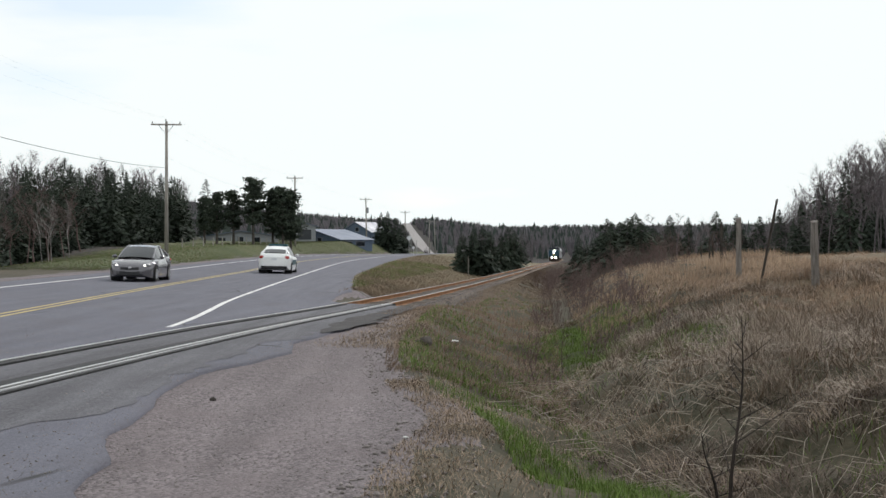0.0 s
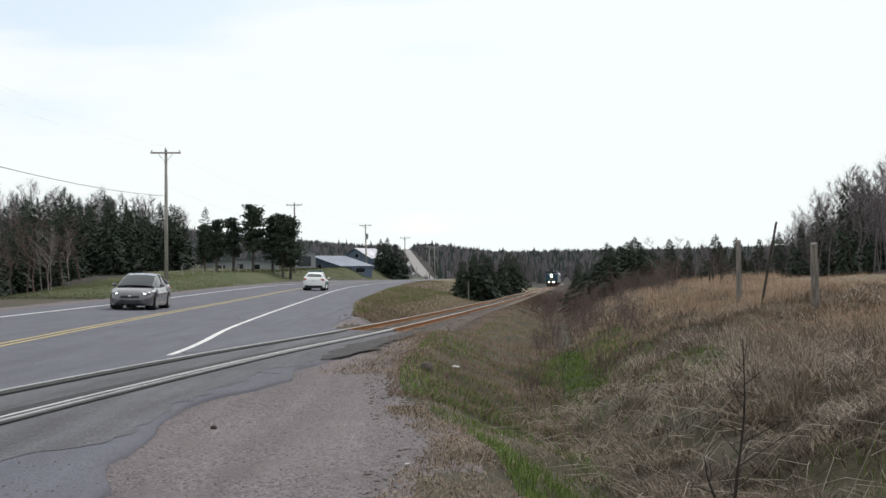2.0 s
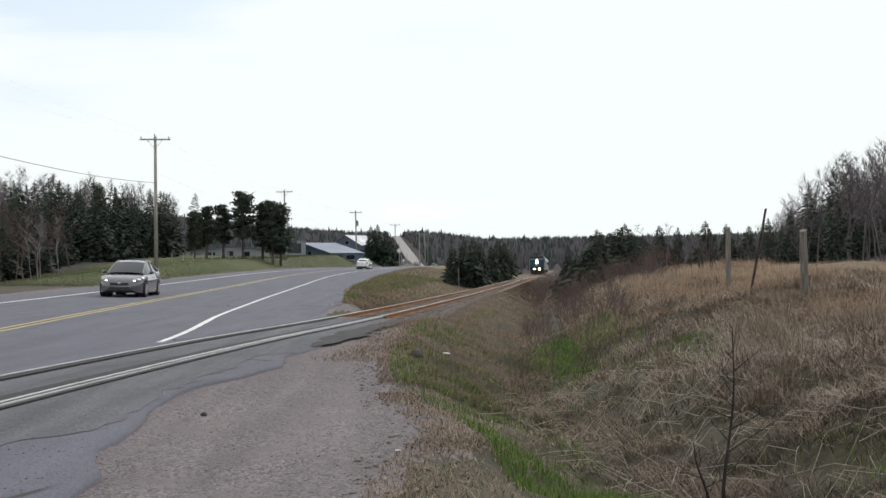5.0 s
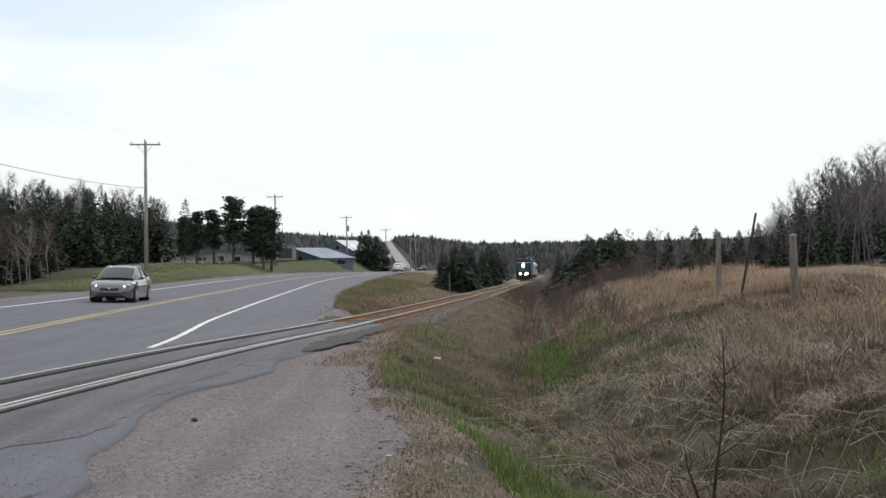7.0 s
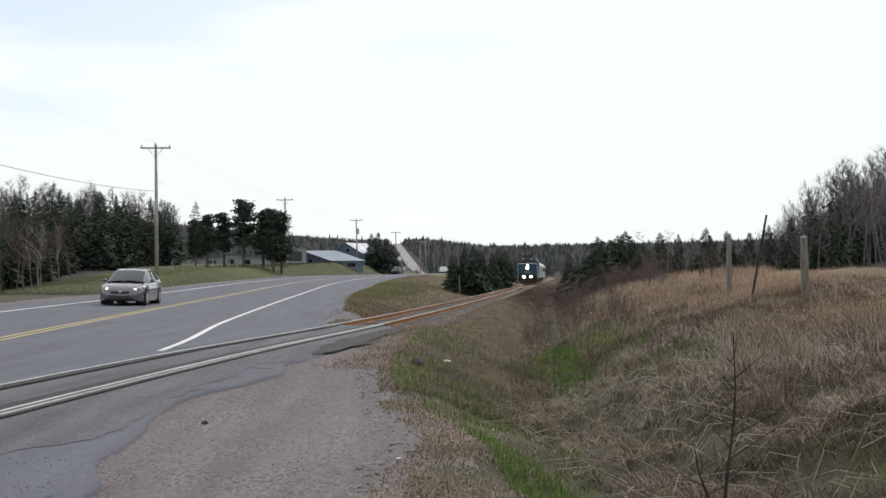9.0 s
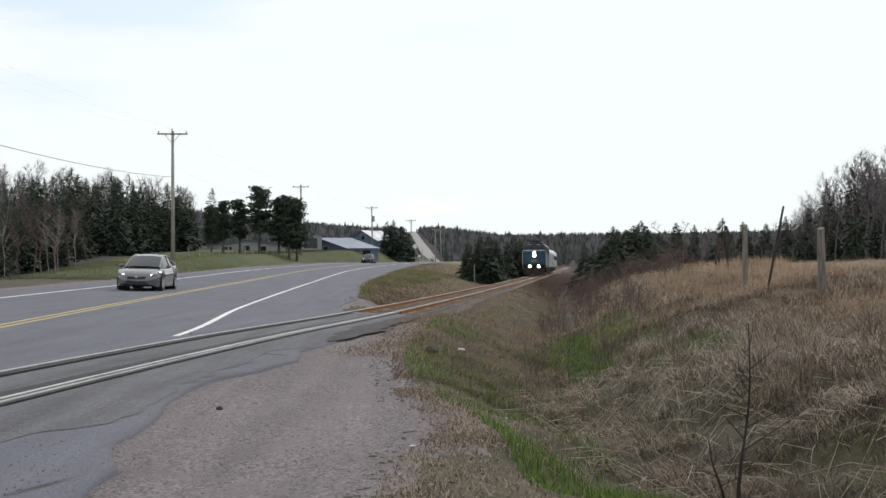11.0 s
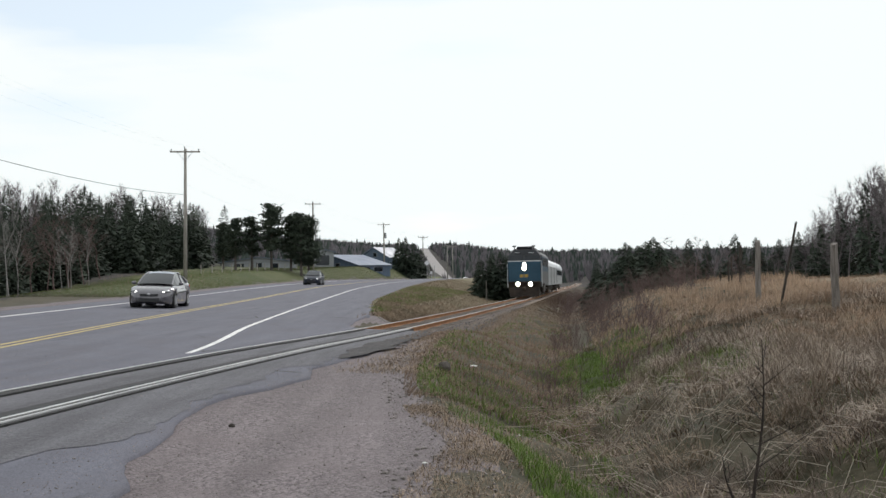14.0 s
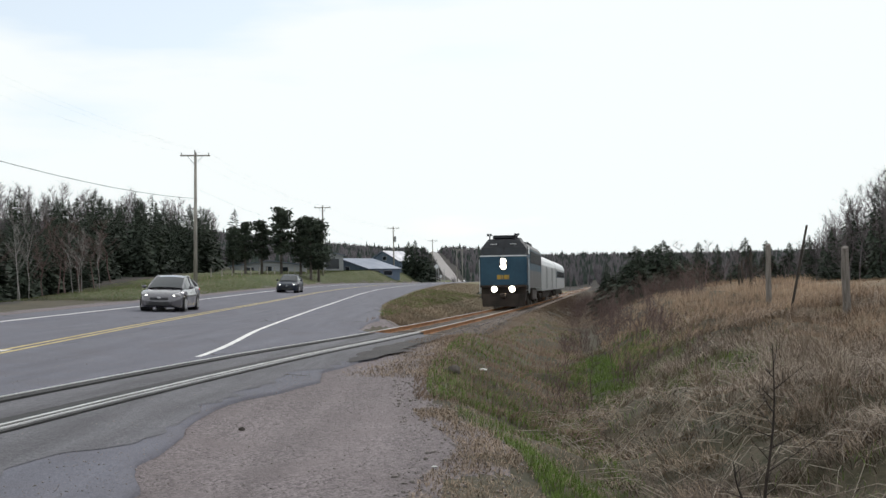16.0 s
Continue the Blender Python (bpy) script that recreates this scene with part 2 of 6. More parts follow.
field_straw = mat("field_straw", (0.17, 0.115, 0.08), (0.46, 0.33, 0.23), 0.5, 0.9, vary=0.6)
field_soil = mat("field_soil", (0.11, 0.085, 0.052), (0.2, 0.15, 0.1), 0.25, 0.95, bump=1.0, bump_scale=5, fine=0.4)
# bark and needles of the far woods, paled and blued to paint aerial haze
far_bark_hazed = mat("far_bark_hazed", (0.1, 0.092, 0.104), (0.24, 0.22, 0.235), 0.02, 0.95, vary=0.5)
far_needle_hazed = mat("far_needle_hazed", (0.026, 0.038, 0.035), (0.066, 0.082, 0.07), 0.02, 0.9, vary=0.6)

# ---- builders ----
def part(name, bm, material, parent=None, label="", smooth=False):
    me = bpy.data.meshes.new(name)
    bm.to_mesh(me)
    bm.free()
    if smooth:
        me.polygons.foreach_set("use_smooth", [True] * len(me.polygons))
    for m in material if isinstance(material, (list, tuple)) else [material]:
        me.materials.append(m)
    ob = new(name, me)
    ob.parent = parent
    return tagged(ob, label)


def soup(name, verts, faces, material, parent=None, index=None):
    """One mesh from arrays of vertices and of equal-sided faces."""
    verts, faces = np.asarray(verts, np.float32), np.asarray(faces, np.int32)
    me = bpy.data.meshes.new(name)
    k = faces.shape[1]
    me.vertices.add(len(verts))
    me.vertices.foreach_set("co", verts.ravel())
    me.loops.add(faces.size)
    me.loops.foreach_set("vertex_index", faces.ravel())
    me.polygons.add(len(faces))
    me.polygons.foreach_set("loop_start", np.arange(len(faces), dtype=np.int32) * k)
    for m in material if isinstance(material, (list, tuple)) else [material]:
        me.materials.append(m)
    if index is not None:
        me.polygons.foreach_set("material_index", np.asarray(index, np.int32))
    me.update(calc_edges=True)
    me.validate()
    ob = new(name, me)
    ob.parent = parent
    return ob


def box(bm, x0, x1, y0, y1, z0, z1, bevel=0.0, mi=0, m=None):
    vs = [bm.verts.new((x, y, z)) for x in (x0, x1) for y in (y0, y1) for z in (z0, z1)]
    fs = [bm.faces.new([vs[i] for i in f]) for f in ((0, 1, 3, 2), (4, 6, 7, 5), (0, 4, 5, 1), (2, 3, 7, 6), (0, 2, 6, 4), (1, 5, 7, 3))]
    for f in fs:
        f.material_index = mi
    if bevel:
        es = list({e for f in fs for e in f.edges})
        made = bmesh.ops.bevel(bm, geom=es, offset=bevel, segments=1, affect="EDGES", profile=0.5)
        vs = list({v for f in made["faces"] for v in f.verts} | {v for v in vs if v.is_valid})
        for f in made["faces"]:
            f.material_index = mi
    if m is not None:
        bmesh.ops.transform(bm, matrix=m, verts=[v for v in vs if v.is_valid])
    return vs


def tube(bm, p0, p1, r0, r1, sides=8, cap=True, mi=0):
    p0, p1 = Vector(p0), Vector(p1)
    q = (p1 - p0).to_track_quat("Z", "Y").to_matrix()
    rings = []
    for p, r in ((p0, r0), (p1, r1)):
        rings.append([bm.verts.new(p + q @ Vector((r * math.cos(2 * math.pi * i / sides), r * math.sin(2 * math.pi * i / sides), 0))) for i in range(sides)])
    for i in range(sides):
        bm.faces.new((rings[0][i], rings[0][(i + 1) % sides], rings[1][(i + 1) % sides], rings[1][i])).material_index = mi
    if cap:
        bm.faces.new(rings[0][::-1]).material_index = mi
        bm.faces.new(rings[1]).material_index = mi


def loft(bm, rings, closed=True, caps=True, mi=0):
    """Skin through rings of equally many points."""
    vs = [[bm.verts.new(p) for p in r] for r in rings]
    k = len(vs[0])
    for a, b in zip(vs, vs[1:]):
        for i in range(k if closed else k - 1):
            j = (i + 1) % k
            bm.faces.new((a[i], a[j], b[j], b[i])).material_index = mi
    if caps:
        bm.faces.new(vs[0][::-1]).material_index = mi
        bm.faces.new(vs[-1]).material_index = mi
    bmesh.ops.recalc_face_normals(bm, faces=list(bm.faces))
    return vs


def thing(name, label, category, group="", kind="", at=None):
    ob = new(name)
    if at is not None:
        ob.matrix_basis = at
    return tagged(ob, label, category, group, kind)


def curve(rows):
    ys, vs = [r[0] for r in rows], [r[1] for r in rows]
    m = np.gradient(np.array(vs, float), np.array(ys, float))

    def at(y):
        y = np.clip(np.asarray(y, float), ys[0], ys[-1])
        i = np.clip(np.searchsorted(ys, y) - 1, 0, len(ys) - 2)
        a, b = np.take(ys, i), np.take(ys, i + 1)
        u = (y - a) / (b - a)
        return ((1 + 2 * u) * (1 - u) ** 2 * np.take(vs, i) + u * (1 - u) ** 2 * (b - a) * np.take(m, i)
                + u * u * (3 - 2 * u) * np.take(vs, i + 1) + u * u * (u - 1) * (b - a) * np.take(m, i + 1))
    return at


def ramp(v, a, b):
    u = np.clip((np.asarray(v, float) - a) / (b - a), 0, 1)
    return u * u * (3 - 2 * u)


# ---- the lie of the land: x to the right, y ahead ----
TRACK_SLANT, TRACK_X0 = 0.119, -6.5
rail_z = curve([(-120, 0.2), (0, 0.18), (12, 0.16), (20, 0.08), (31, -0.12), (53, -0.42), (84, -0.75), (150, -1.3), (220, -1.9), (330, -2.9), (600, -4)])
edge_x = curve([(-120, -3.4), (0, -4.1), (14, -4.72), (22, -5.34), (34, -6.27), (43, -6.85), (74, -8.4), (115, -9.6), (150, -9.0), (180, -6.8), (207, -3.8), (245, 1.5), (320, 8), (420, 4), (500, -3), (600, -9), (750, -16), (950, -27), (1300, -40)])
road_z = curve([(-120, 0.1), (0, 0.08), (22, 0.06), (65, 0.07), (96, 0.2), (140, 0.3), (200, 0.38), (245, 0.3), (280, 0.0), (310, -0.8), (350, -3.0), (420, -4.0), (500, -0.8), (600, 5), (750, 11.5), (950, 22.4), (1300, 24)])
LANE, LANE_LEFT, SHOULDER = 3.7, 4.2, 2.2


def track_x(y):
    return TRACK_X0 + TRACK_SLANT * np.asarray(y, float)


def road_surface(x, y):
    """Height of the banked carriageway; s is the way left of the near edge line."""
    s = edge_x(y) - x
    bank = 0.04 * (1 - ramp(y, 150, 230))
    return road_z(y) + bank * np.clip(s, -1.0, 11.0)


field_z = curve([(-50, 0.3), (5, 0.2), (12, 0.35), (20, 0.58), (30, 0.75), (42, 0.85), (70, 0.6), (110, 0.1), (200, -2.5), (400, -3.5), (600, 1), (800, 8), (1000, 14), (1600, 16), (4000, 16)])
left_z = curve([(-120, 0.2), (20, 0.0), (60, 0.55), (90, 1.25), (130, 2.0), (165, 2.3), (220, 2.9), (270, 1.2), (330, 0.5), (450, 4), (600, 9), (800, 14), (1000, 21), (1600, 24), (4000, 24)])
ditch_x = curve([(-50, 6), (0, 4.2), (5, 2.9), (7.5, 2.35), (9.3, 1.95), (10.5, 1.72), (13.6, 1.3), (17, 1.35), (20, 1.65), (30, 2.6), (45, 4.0), (70, 6.4), (110, 10.5), (200, 21), (400, 45), (600, 70)])
ditch_z = curve([(-50, -0.5), (4, -0.6), (9, -0.7), (14, -0.75), (20, -0.8), (30, -0.95), (45, -1.2), (70, -1.6), (110, -2.0), (200, -2.6), (400, -3.6), (600, -4)])
lip_x = curve([(-50, 0.9), (0, 0.4), (6, -0.3), (8.4, -0.15), (10, 0.1), (12, -0.3), (15, -0.6), (19, -0.7), (24, -0.5), (30, -0.2), (45, 1.2), (70, 3.9), (110, 8.6), (200, 19.3), (400, 43), (600, 67)])
pave_right = curve([(-120, -2.2), (0, -2.0), (7, -2.4), (10, -2.75), (11.7, -2.9), (14.5, -2.4), (19.3, -2.1), (22, -1.75), (24, -1.55), (27, -1.25), (30, -1.05), (32, -1.15), (33.6, -1.8), (35.4, -3.3), (38, -3.6), (43, -3.6), (49, -4.0), (60, -4.8), (84, -5.2), (118, -5.3), (149, -4.9), (180, -3.8), (207, -1.2), (245, 3.5), (320, 9.8), (420, 5.8), (500, -1.2), (600, -7), (750, -14), (950, -25), (1300, -38)])


def lumps(x, y, size, seed):
    """Smooth random relief between -1 and 1."""
    u, v = np.asarray(x, float) / size, np.asarray(y, float) / size
    i, j = np.floor(u), np.floor(v)
    a, b = u - i, v - j
    a, b = a * a * (3 - 2 * a), b * b * (3 - 2 * b)

    def val(p, q):
        h = np.sin(p * 127.1 + q * 311.7 + seed * 74.7) * 43758.5453
        return 2 * (h - np.floor(h)) - 1
    return (val(i, j) * (1 - a) + val(i + 1, j) * a) * (1 - b) + (val(i, j + 1) * (1 - a) + val(i + 1, j + 1) * a) * b


def paved(x, y):
    """The paving: the banked road, eased up to the rails where they cross it."""
    a = np.where(x > edge_x(y) + 0.5, road_surface(x, y) * (1 - ramp(x, edge_x(y) + 0.5, edge_x(y) + 3)) , road_surface(x, y))
    a = np.where(y > 35, road_surface(x, y), a)
    w = (1 - ramp(np.abs(x - track_x(y)), 1.2, 3.4)) * (1 - ramp(y, 34, 40))
    return a * (1 - w) + (rail_z(y) - 0.035) * w


def land(x, y):
    x, y = np.broadcast_arrays(np.asarray(x, float), np.asarray(y, float))
    tx, rz, ex, px = track_x(y), rail_z(y), edge_x(y), pave_right(y)
    pav = paved(x, y) - 0.03
    lx, dx, dz, fz = lip_x(y), ditch_x(y), ditch_z(y), field_z(y)
    # forecourt, then the shoulder of the track bed beyond the crossing
    cross = 1 - ramp(y, 29, 35)
    bed = cross * pav + (1 - cross) * (rz - 0.5 + 0.22 * ramp(y, 36, 62))
    wide = 3.2 + 3.2 * ramp(y, 4, 22) + 6 * ramp(y, 40, 110)
    right = np.where(x < dx, bed + (dz - bed) * ramp(x, lx, dx + 0.01), dz + (fz - dz) * (0.55 * ramp(x, dx, dx + wide * 0.55) + 0.45 * ramp(x, dx + 0.3, dx + wide * 1.3)))
    # the strip between the road and the track
    u = ramp(x, px, np.maximum(tx - 1.7, px + 1.2))
    strip_h = pav + (rz - 0.28 - 0.25 * ramp(y, 45, 90) - pav) * u + 0.2 * ramp(y, 45, 70) * np.sin(np.pi * u)
    lefts = ex - LANE - LANE_LEFT - SHOULDER
    lz = left_z(y) + 0.05 * np.clip(-x - 25, 0, 400) * ramp(y, 90, 200) - 1.6 * ramp(-x, 24, 40) * (1 - ramp(y, 60, 120))
    lv = pav + (lz - pav) * ramp(lefts - x, 0.0, 5.0)
    h = np.where(x < lefts, lv, np.where(x < px, pav, np.where(x > tx, right, np.where(y > 33, strip_h, bed))))
    rz_far = road_z(y) - 1.2
    hfar = np.where(x > ex, rz_far + (fz - rz_far) * ramp(x - ex, 8, 90), rz_far + (lz - rz_far) * ramp(ex - x, 14, 70))
    far = ramp(y, 400, 540)
    h = h * (1 - far) + hfar * far
    h = h + 0.042 * y * ramp(x / np.maximum(y, 1), 0.27, 0.45) * ramp(y, 112, 180) * (1 - ramp(y, 600, 1000)) + 11 * ramp(-x, 70, 300) * ramp(y, -50, 120)
    d = np.hypot(x, y)
    wild = ramp(x, lx + 0.2, lx + 1.4) * (1 - ramp(d, 90, 160))
    stony = ramp(x, px - 0.2, px + 0.4) * (1 - ramp(x, lx - 0.3, lx + 0.5)) * (y < 22)
    return h + wild * (0.17 * lumps(x, y, 0.9, 1) + 0.09 * lumps(x, y, 0.42, 2) + 0.16 * lumps(x, y, 2.6, 3)) + stony * 0.018 * lumps(x, y, 0.8, 4)


def axis_steps(rows):
    out = []
    for a, b, s in rows:
        out += list(np.arange(a, b, s))
    return np.array(sorted(out))


def build_ground():
    xs = axis_steps([(-3000, -700, 230), (-700, -120, 20), (-120, -30, 2.5), (-30, -10, 0.6), (-10, -4, 0.25), (-4, 4, 0.13), (4, 9, 0.22), (9, 26, 0.6), (26, 130, 3), (130, 700, 20), (700, 3001, 230)])
    ys = axis_steps([(-400, -40, 30), (-40, 2, 2), (2, 4, 0.3), (4, 15, 0.14), (15, 26, 0.22), (26, 70, 0.6), (70, 280, 2.2), (280, 700, 12), (700, 1400, 30), (1400, 4001, 260)])
    X, Y = np.meshgrid(xs, ys)
    Z = land(X, Y)
    v = np.stack([X, Y, Z], -1).reshape(-1, 3)
    nx, ny = len(xs), len(ys)
    i = (np.arange(ny - 1)[:, None] * nx + np.arange(nx - 1)[None]).ravel()
    f = np.stack([i, i + 1, i + nx + 1, i + nx], -1)
    cx, cy = (X[:-1, :-1] + X[1:, 1:]).ravel() / 2, (Y[:-1, :-1] + Y[1:, 1:]).ravel() / 2
    ragged = 0.35 * lumps(cx, cy, 0.6, 7) + 0.3 * lumps(cx, cy, 1.7, 8)
    kind = np.zeros(len(f), np.int32)
    kind[(cx < lip_x(cy) + 0.1 + ragged) & (cx > pave_right(cy) - 1) & (cy < 30 + ragged)] = 1
    kind[(cx < edge_x(cy) - LANE - LANE_LEFT - 3.2 + ragged) & (cy > 64 + 4 * ragged)] = 2
    kind[(cx < edge_x(cy) - LANE - LANE_LEFT) & (cx > edge_x(cy) - LANE - LANE_LEFT - 3.2 + ragged)] = 1
    kind[(cx < track_x(cy) - 2.2) & (cx > pave_right(cy) - 0.5) & (cy > 42 + 3 * ragged)] = 3
    kind[(cx > ditch_x(cy) + 3.4 + 0.06 * cy + 2 * ragged) & (cy > 16) & (cy < 140)] = 5
    kind[(cy > 26) & (cy < 44 + 4 * ragged) & (cx > pave_right(cy) - 0.5) & (cx < track_x(cy) - 1.3)] = 1
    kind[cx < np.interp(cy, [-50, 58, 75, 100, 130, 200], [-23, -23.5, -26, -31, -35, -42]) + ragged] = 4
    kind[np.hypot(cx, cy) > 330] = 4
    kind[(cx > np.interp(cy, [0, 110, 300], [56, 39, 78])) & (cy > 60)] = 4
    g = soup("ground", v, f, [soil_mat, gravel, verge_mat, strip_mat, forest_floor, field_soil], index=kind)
    g.data.polygons.foreach_set("use_smooth", [True] * len(f))
    return tagged(g, "uneven ground of soil and dead spring grass", "ground", kind="structure")


ground = build_ground()


def strip(name, ys, left, right, height, lift, material, across=2, skirt=0.0):
    """A band of paving along y between two edges, lifted over a surface."""
    ys = np.asarray(ys, float)
    us = np.linspace(0, 1, across + 1)
    a, b = left(ys), right(ys)
    X = a[:, None] * (1 - us) + b[:, None] * us
    Y = np.repeat(ys[:, None], across + 1, 1)
    Z = height(X, Y) + lift
    if skirt:
        X = np.concatenate([X[:, :1], X, X[:, -1:]], 1)
        Y = np.concatenate([Y[:, :1], Y, Y[:, -1:]], 1)
        Z = np.concatenate([Z[:, :1] - skirt, Z, Z[:, -1:] - skirt], 1)
    n = X.shape[1]
    v = np.stack([X, Y, Z], -1).reshape(-1, 3)
    i = (np.arange(len(ys) - 1)[:, None] * n + np.arange(n - 1)[None]).ravel()
    return soup(name, v, np.stack([i, i + 1, i + n + 1, i + n], -1), material)


road_ys = axis_steps([(-120, 0, 4), (0, 60, 0.5), (60, 120, 1), (120, 330, 3), (330, 1301, 12)])
road = tagged(strip("road", road_ys, lambda y: edge_x(y) - LANE - LANE_LEFT - 1.6 + 2.7 * ramp(y, 330, 430), lambda y: pave_right(y) - 3.2 * ramp(y, 330, 430) + (0.12 * lumps(y, 0 * y, 0.8, 11) + 0.2 * lumps(y, 0 * y, 2.3, 12)) * (y < 60), paved, 0.0, asphalt, 60, 0.3), "grey two-lane asphalt highway with worn patches", "road", kind="structure")


def line(name, y0, y1, off, width, material, label):
    ys = np.arange(y0, y1, 1.5)
    ob = strip(name, ys, lambda y: edge_x(y) - off - width / 2, lambda y: edge_x(y) - off + width / 2, paved, 0.006, material, 1)
    return tagged(ob, label, "road marking", kind="structure")


# the highway beyond y = 430, in a paler colour than the near asphalt
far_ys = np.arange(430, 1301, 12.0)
tagged(strip("far_road", far_ys, lambda y: edge_x(y) - 6.9, lambda y: edge_x(y) - 1.1, paved, 0.06, pale_paving, 8, 0.3), "pale paving of the highway climbing the far hill", "road", kind="structure")
# older asphalt between and beside the rails, broken along its outer edge
cross_ys = axis_steps([(-20, 34.2, 0.25)])
tagged(strip("crossing_apron", cross_ys, lambda y: track_x(y) - 0.7, lambda y: track_x(y) + 0.68, lambda x, y: paved(x, y), 0.004, crossing_asphalt, 6), "patched asphalt between the rails of the crossing", "paving", kind="structure")
ap_ys = axis_steps([(3, 33.0, 0.1)])
tagged(strip("crossing_apron", ap_ys, lambda y: track_x(y) + 1.0, lambda y: np.minimum(track_x(y) + 1.75 + 0.45 * ramp(y, 20, 12) + 0.3 * lumps(y, 0 * y, 1.3, 61) + 0.14 * lumps(y, 0 * y, 0.35, 62), pave_right(y) - 0.05), lambda x, y: paved(x, y), 0.005, crossing_asphalt, 6), "dark patched asphalt beside the rails, broken at its edge", "paving", kind="structure")


line("edge_line", 21.6, 260, 0.0, 0.13, paint_white, "white painted edge line on the asphalt")
line("edge_line", -100, 260, LANE + LANE_LEFT, 0.16, paint_white, "white painted edge line along the far shoulder")
line("centre_line", -100, 320, LANE - 0.13, 0.1, paint_yellow, "yellow painted double centre line")
line("centre_line", -100, 320, LANE + 0.13, 0.1, paint_yellow, "yellow painted double centre line")

# stop line across the oncoming lane before the crossing
bm = bmesh.new()
rows = [[(x, y, float(paved(x, y)) + 0.006) for y in (21.2, 21.75)] for x in np.arange(-13.0, -8.95, 0.5)]
loft(bm, rows, closed=False, caps=False)
tagged(part("stop_line", bm, paint_white), "white painted stop line before the crossing", "road marking", kind="structure")


# ---- railway ----
def rail_pose(y, side=0.0, up=0.0):
    c = 1 / math.hypot(1, TRACK_SLANT)
    return (track_x(y) + side * c, y - side * TRACK_SLANT * c, rail_z(y) + up)


def build_rail(side):
    t = thing("rail", "steel railway rail with a polished head and rusty web", "rail", "running rails", "structure")
    ys = axis_steps([(-60, 10, 5), (10, 121, 3), (121, 600, 12)])
    for name, y0, prof, m in (("rail_head", 0, ((-0.035, 0), (-0.035, -0.034), (0.035, -0.034), (0.035, 0)), rail_top),
                              ("rail_head", 1, ((-0.034, 0), (-0.034, -0.008), (0.034, -0.008), (0.034, 0)), rail_top),
                              ("rail_web", 2, ((-0.036, -0.009), (-0.036, -0.04), (-0.012, -0.046), (-0.012, -0.14), (-0.075, -0.155), (-0.075, -0.17), (0.075, -0.17), (0.075, -0.155), (0.012, -0.14), (0.012, -0.046), (0.036, -0.04), (0.036, -0.009)), rust)):
        bm = bmesh.new()
        span = [y for y in ys if (y <= 34 if y0 == 0 else y >= 34 or y0 == 2)]
        if y0 == 2:
            prof = [(a * 0.97, b) for a, b in prof]
        loft(bm, [[rail_pose(y, side + a, b) for a, b in prof] for y in span])
        part(name, bm, m, t)


build_rail(-0.75)
build_rail(0.75)
bed_ys = axis_steps([(30, 120, 2), (120, 600, 12)])
bm = bmesh.new()
loft(bm, [[rail_pose(y, s, z - 0.14 * float(1 - ramp(y, 33, 36))) for s, z in ((-1.9, -0.6), (-1.35, -0.16), (1.3, -0.16), (1.75, -0.5))] for y in bed_ys], closed=False, caps=False)
ballast_bed = tagged(part("ballast_bed", bm, ballast_rusty), "rusty brown crushed-stone ballast under the railway", "ballast", kind="structure")

# timber ties
bm = bmesh.new()
box(bm, -1.28, 1.28, -0.11, 0.11, -0.3, -0.135, 0.012)
tie_mesh = part("railway_tie", bm, tie_wood)
rnd = random.Random(5)
tie_y = 34.4
while tie_y < 150:
    t = tie_mesh if tie_y == 34.4 else new("railway_tie", tie_mesh.data)
    x, y, z = rail_pose(tie_y)
    t.matrix_basis = pose(x, y, z - rnd.uniform(0, 0.02), 0, 0, -6.8 + rnd.uniform(-1.5, 1.5))
    t.parent = ballast_bed
    tie_y += 0.58

# dark strips stand in for shaded flangeway gaps; worn planks along the crossing rails
for side, width, m, nm, up in ((-0.75 + 0.155, 0.2, rubber, "flangeway_filler", 0.03), (0.75 - 0.165, 0.22, rubber, "flangeway_filler", 0.03), (0.75 + 0.15, 0.07, worn_plank, "crossing_plank", 0.036), (0.75 + 0.075, 0.06, rubber, "flangeway_filler", 0.026), (0.75 + 0.225, 0.07, rubber, "flangeway_filler", 0.026), (-0.75 - 0.065, 0.04, rubber, "flangeway_filler", 0.012)):
    bm = bmesh.new()
    ys = np.arange(-40, 34.5, 1.0)
    loft(bm, [[rail_pose(y, side + a * width / 2, -0.035 + b) for a, b in ((-1, up), (1, up), (1, -0.1), (-1, -0.1))] for y in ys])
    tagged(part(nm, bm, m), "shade-dark gap strip or worn plank set beside the rail in the crossing", "crossing strip", kind="structure")


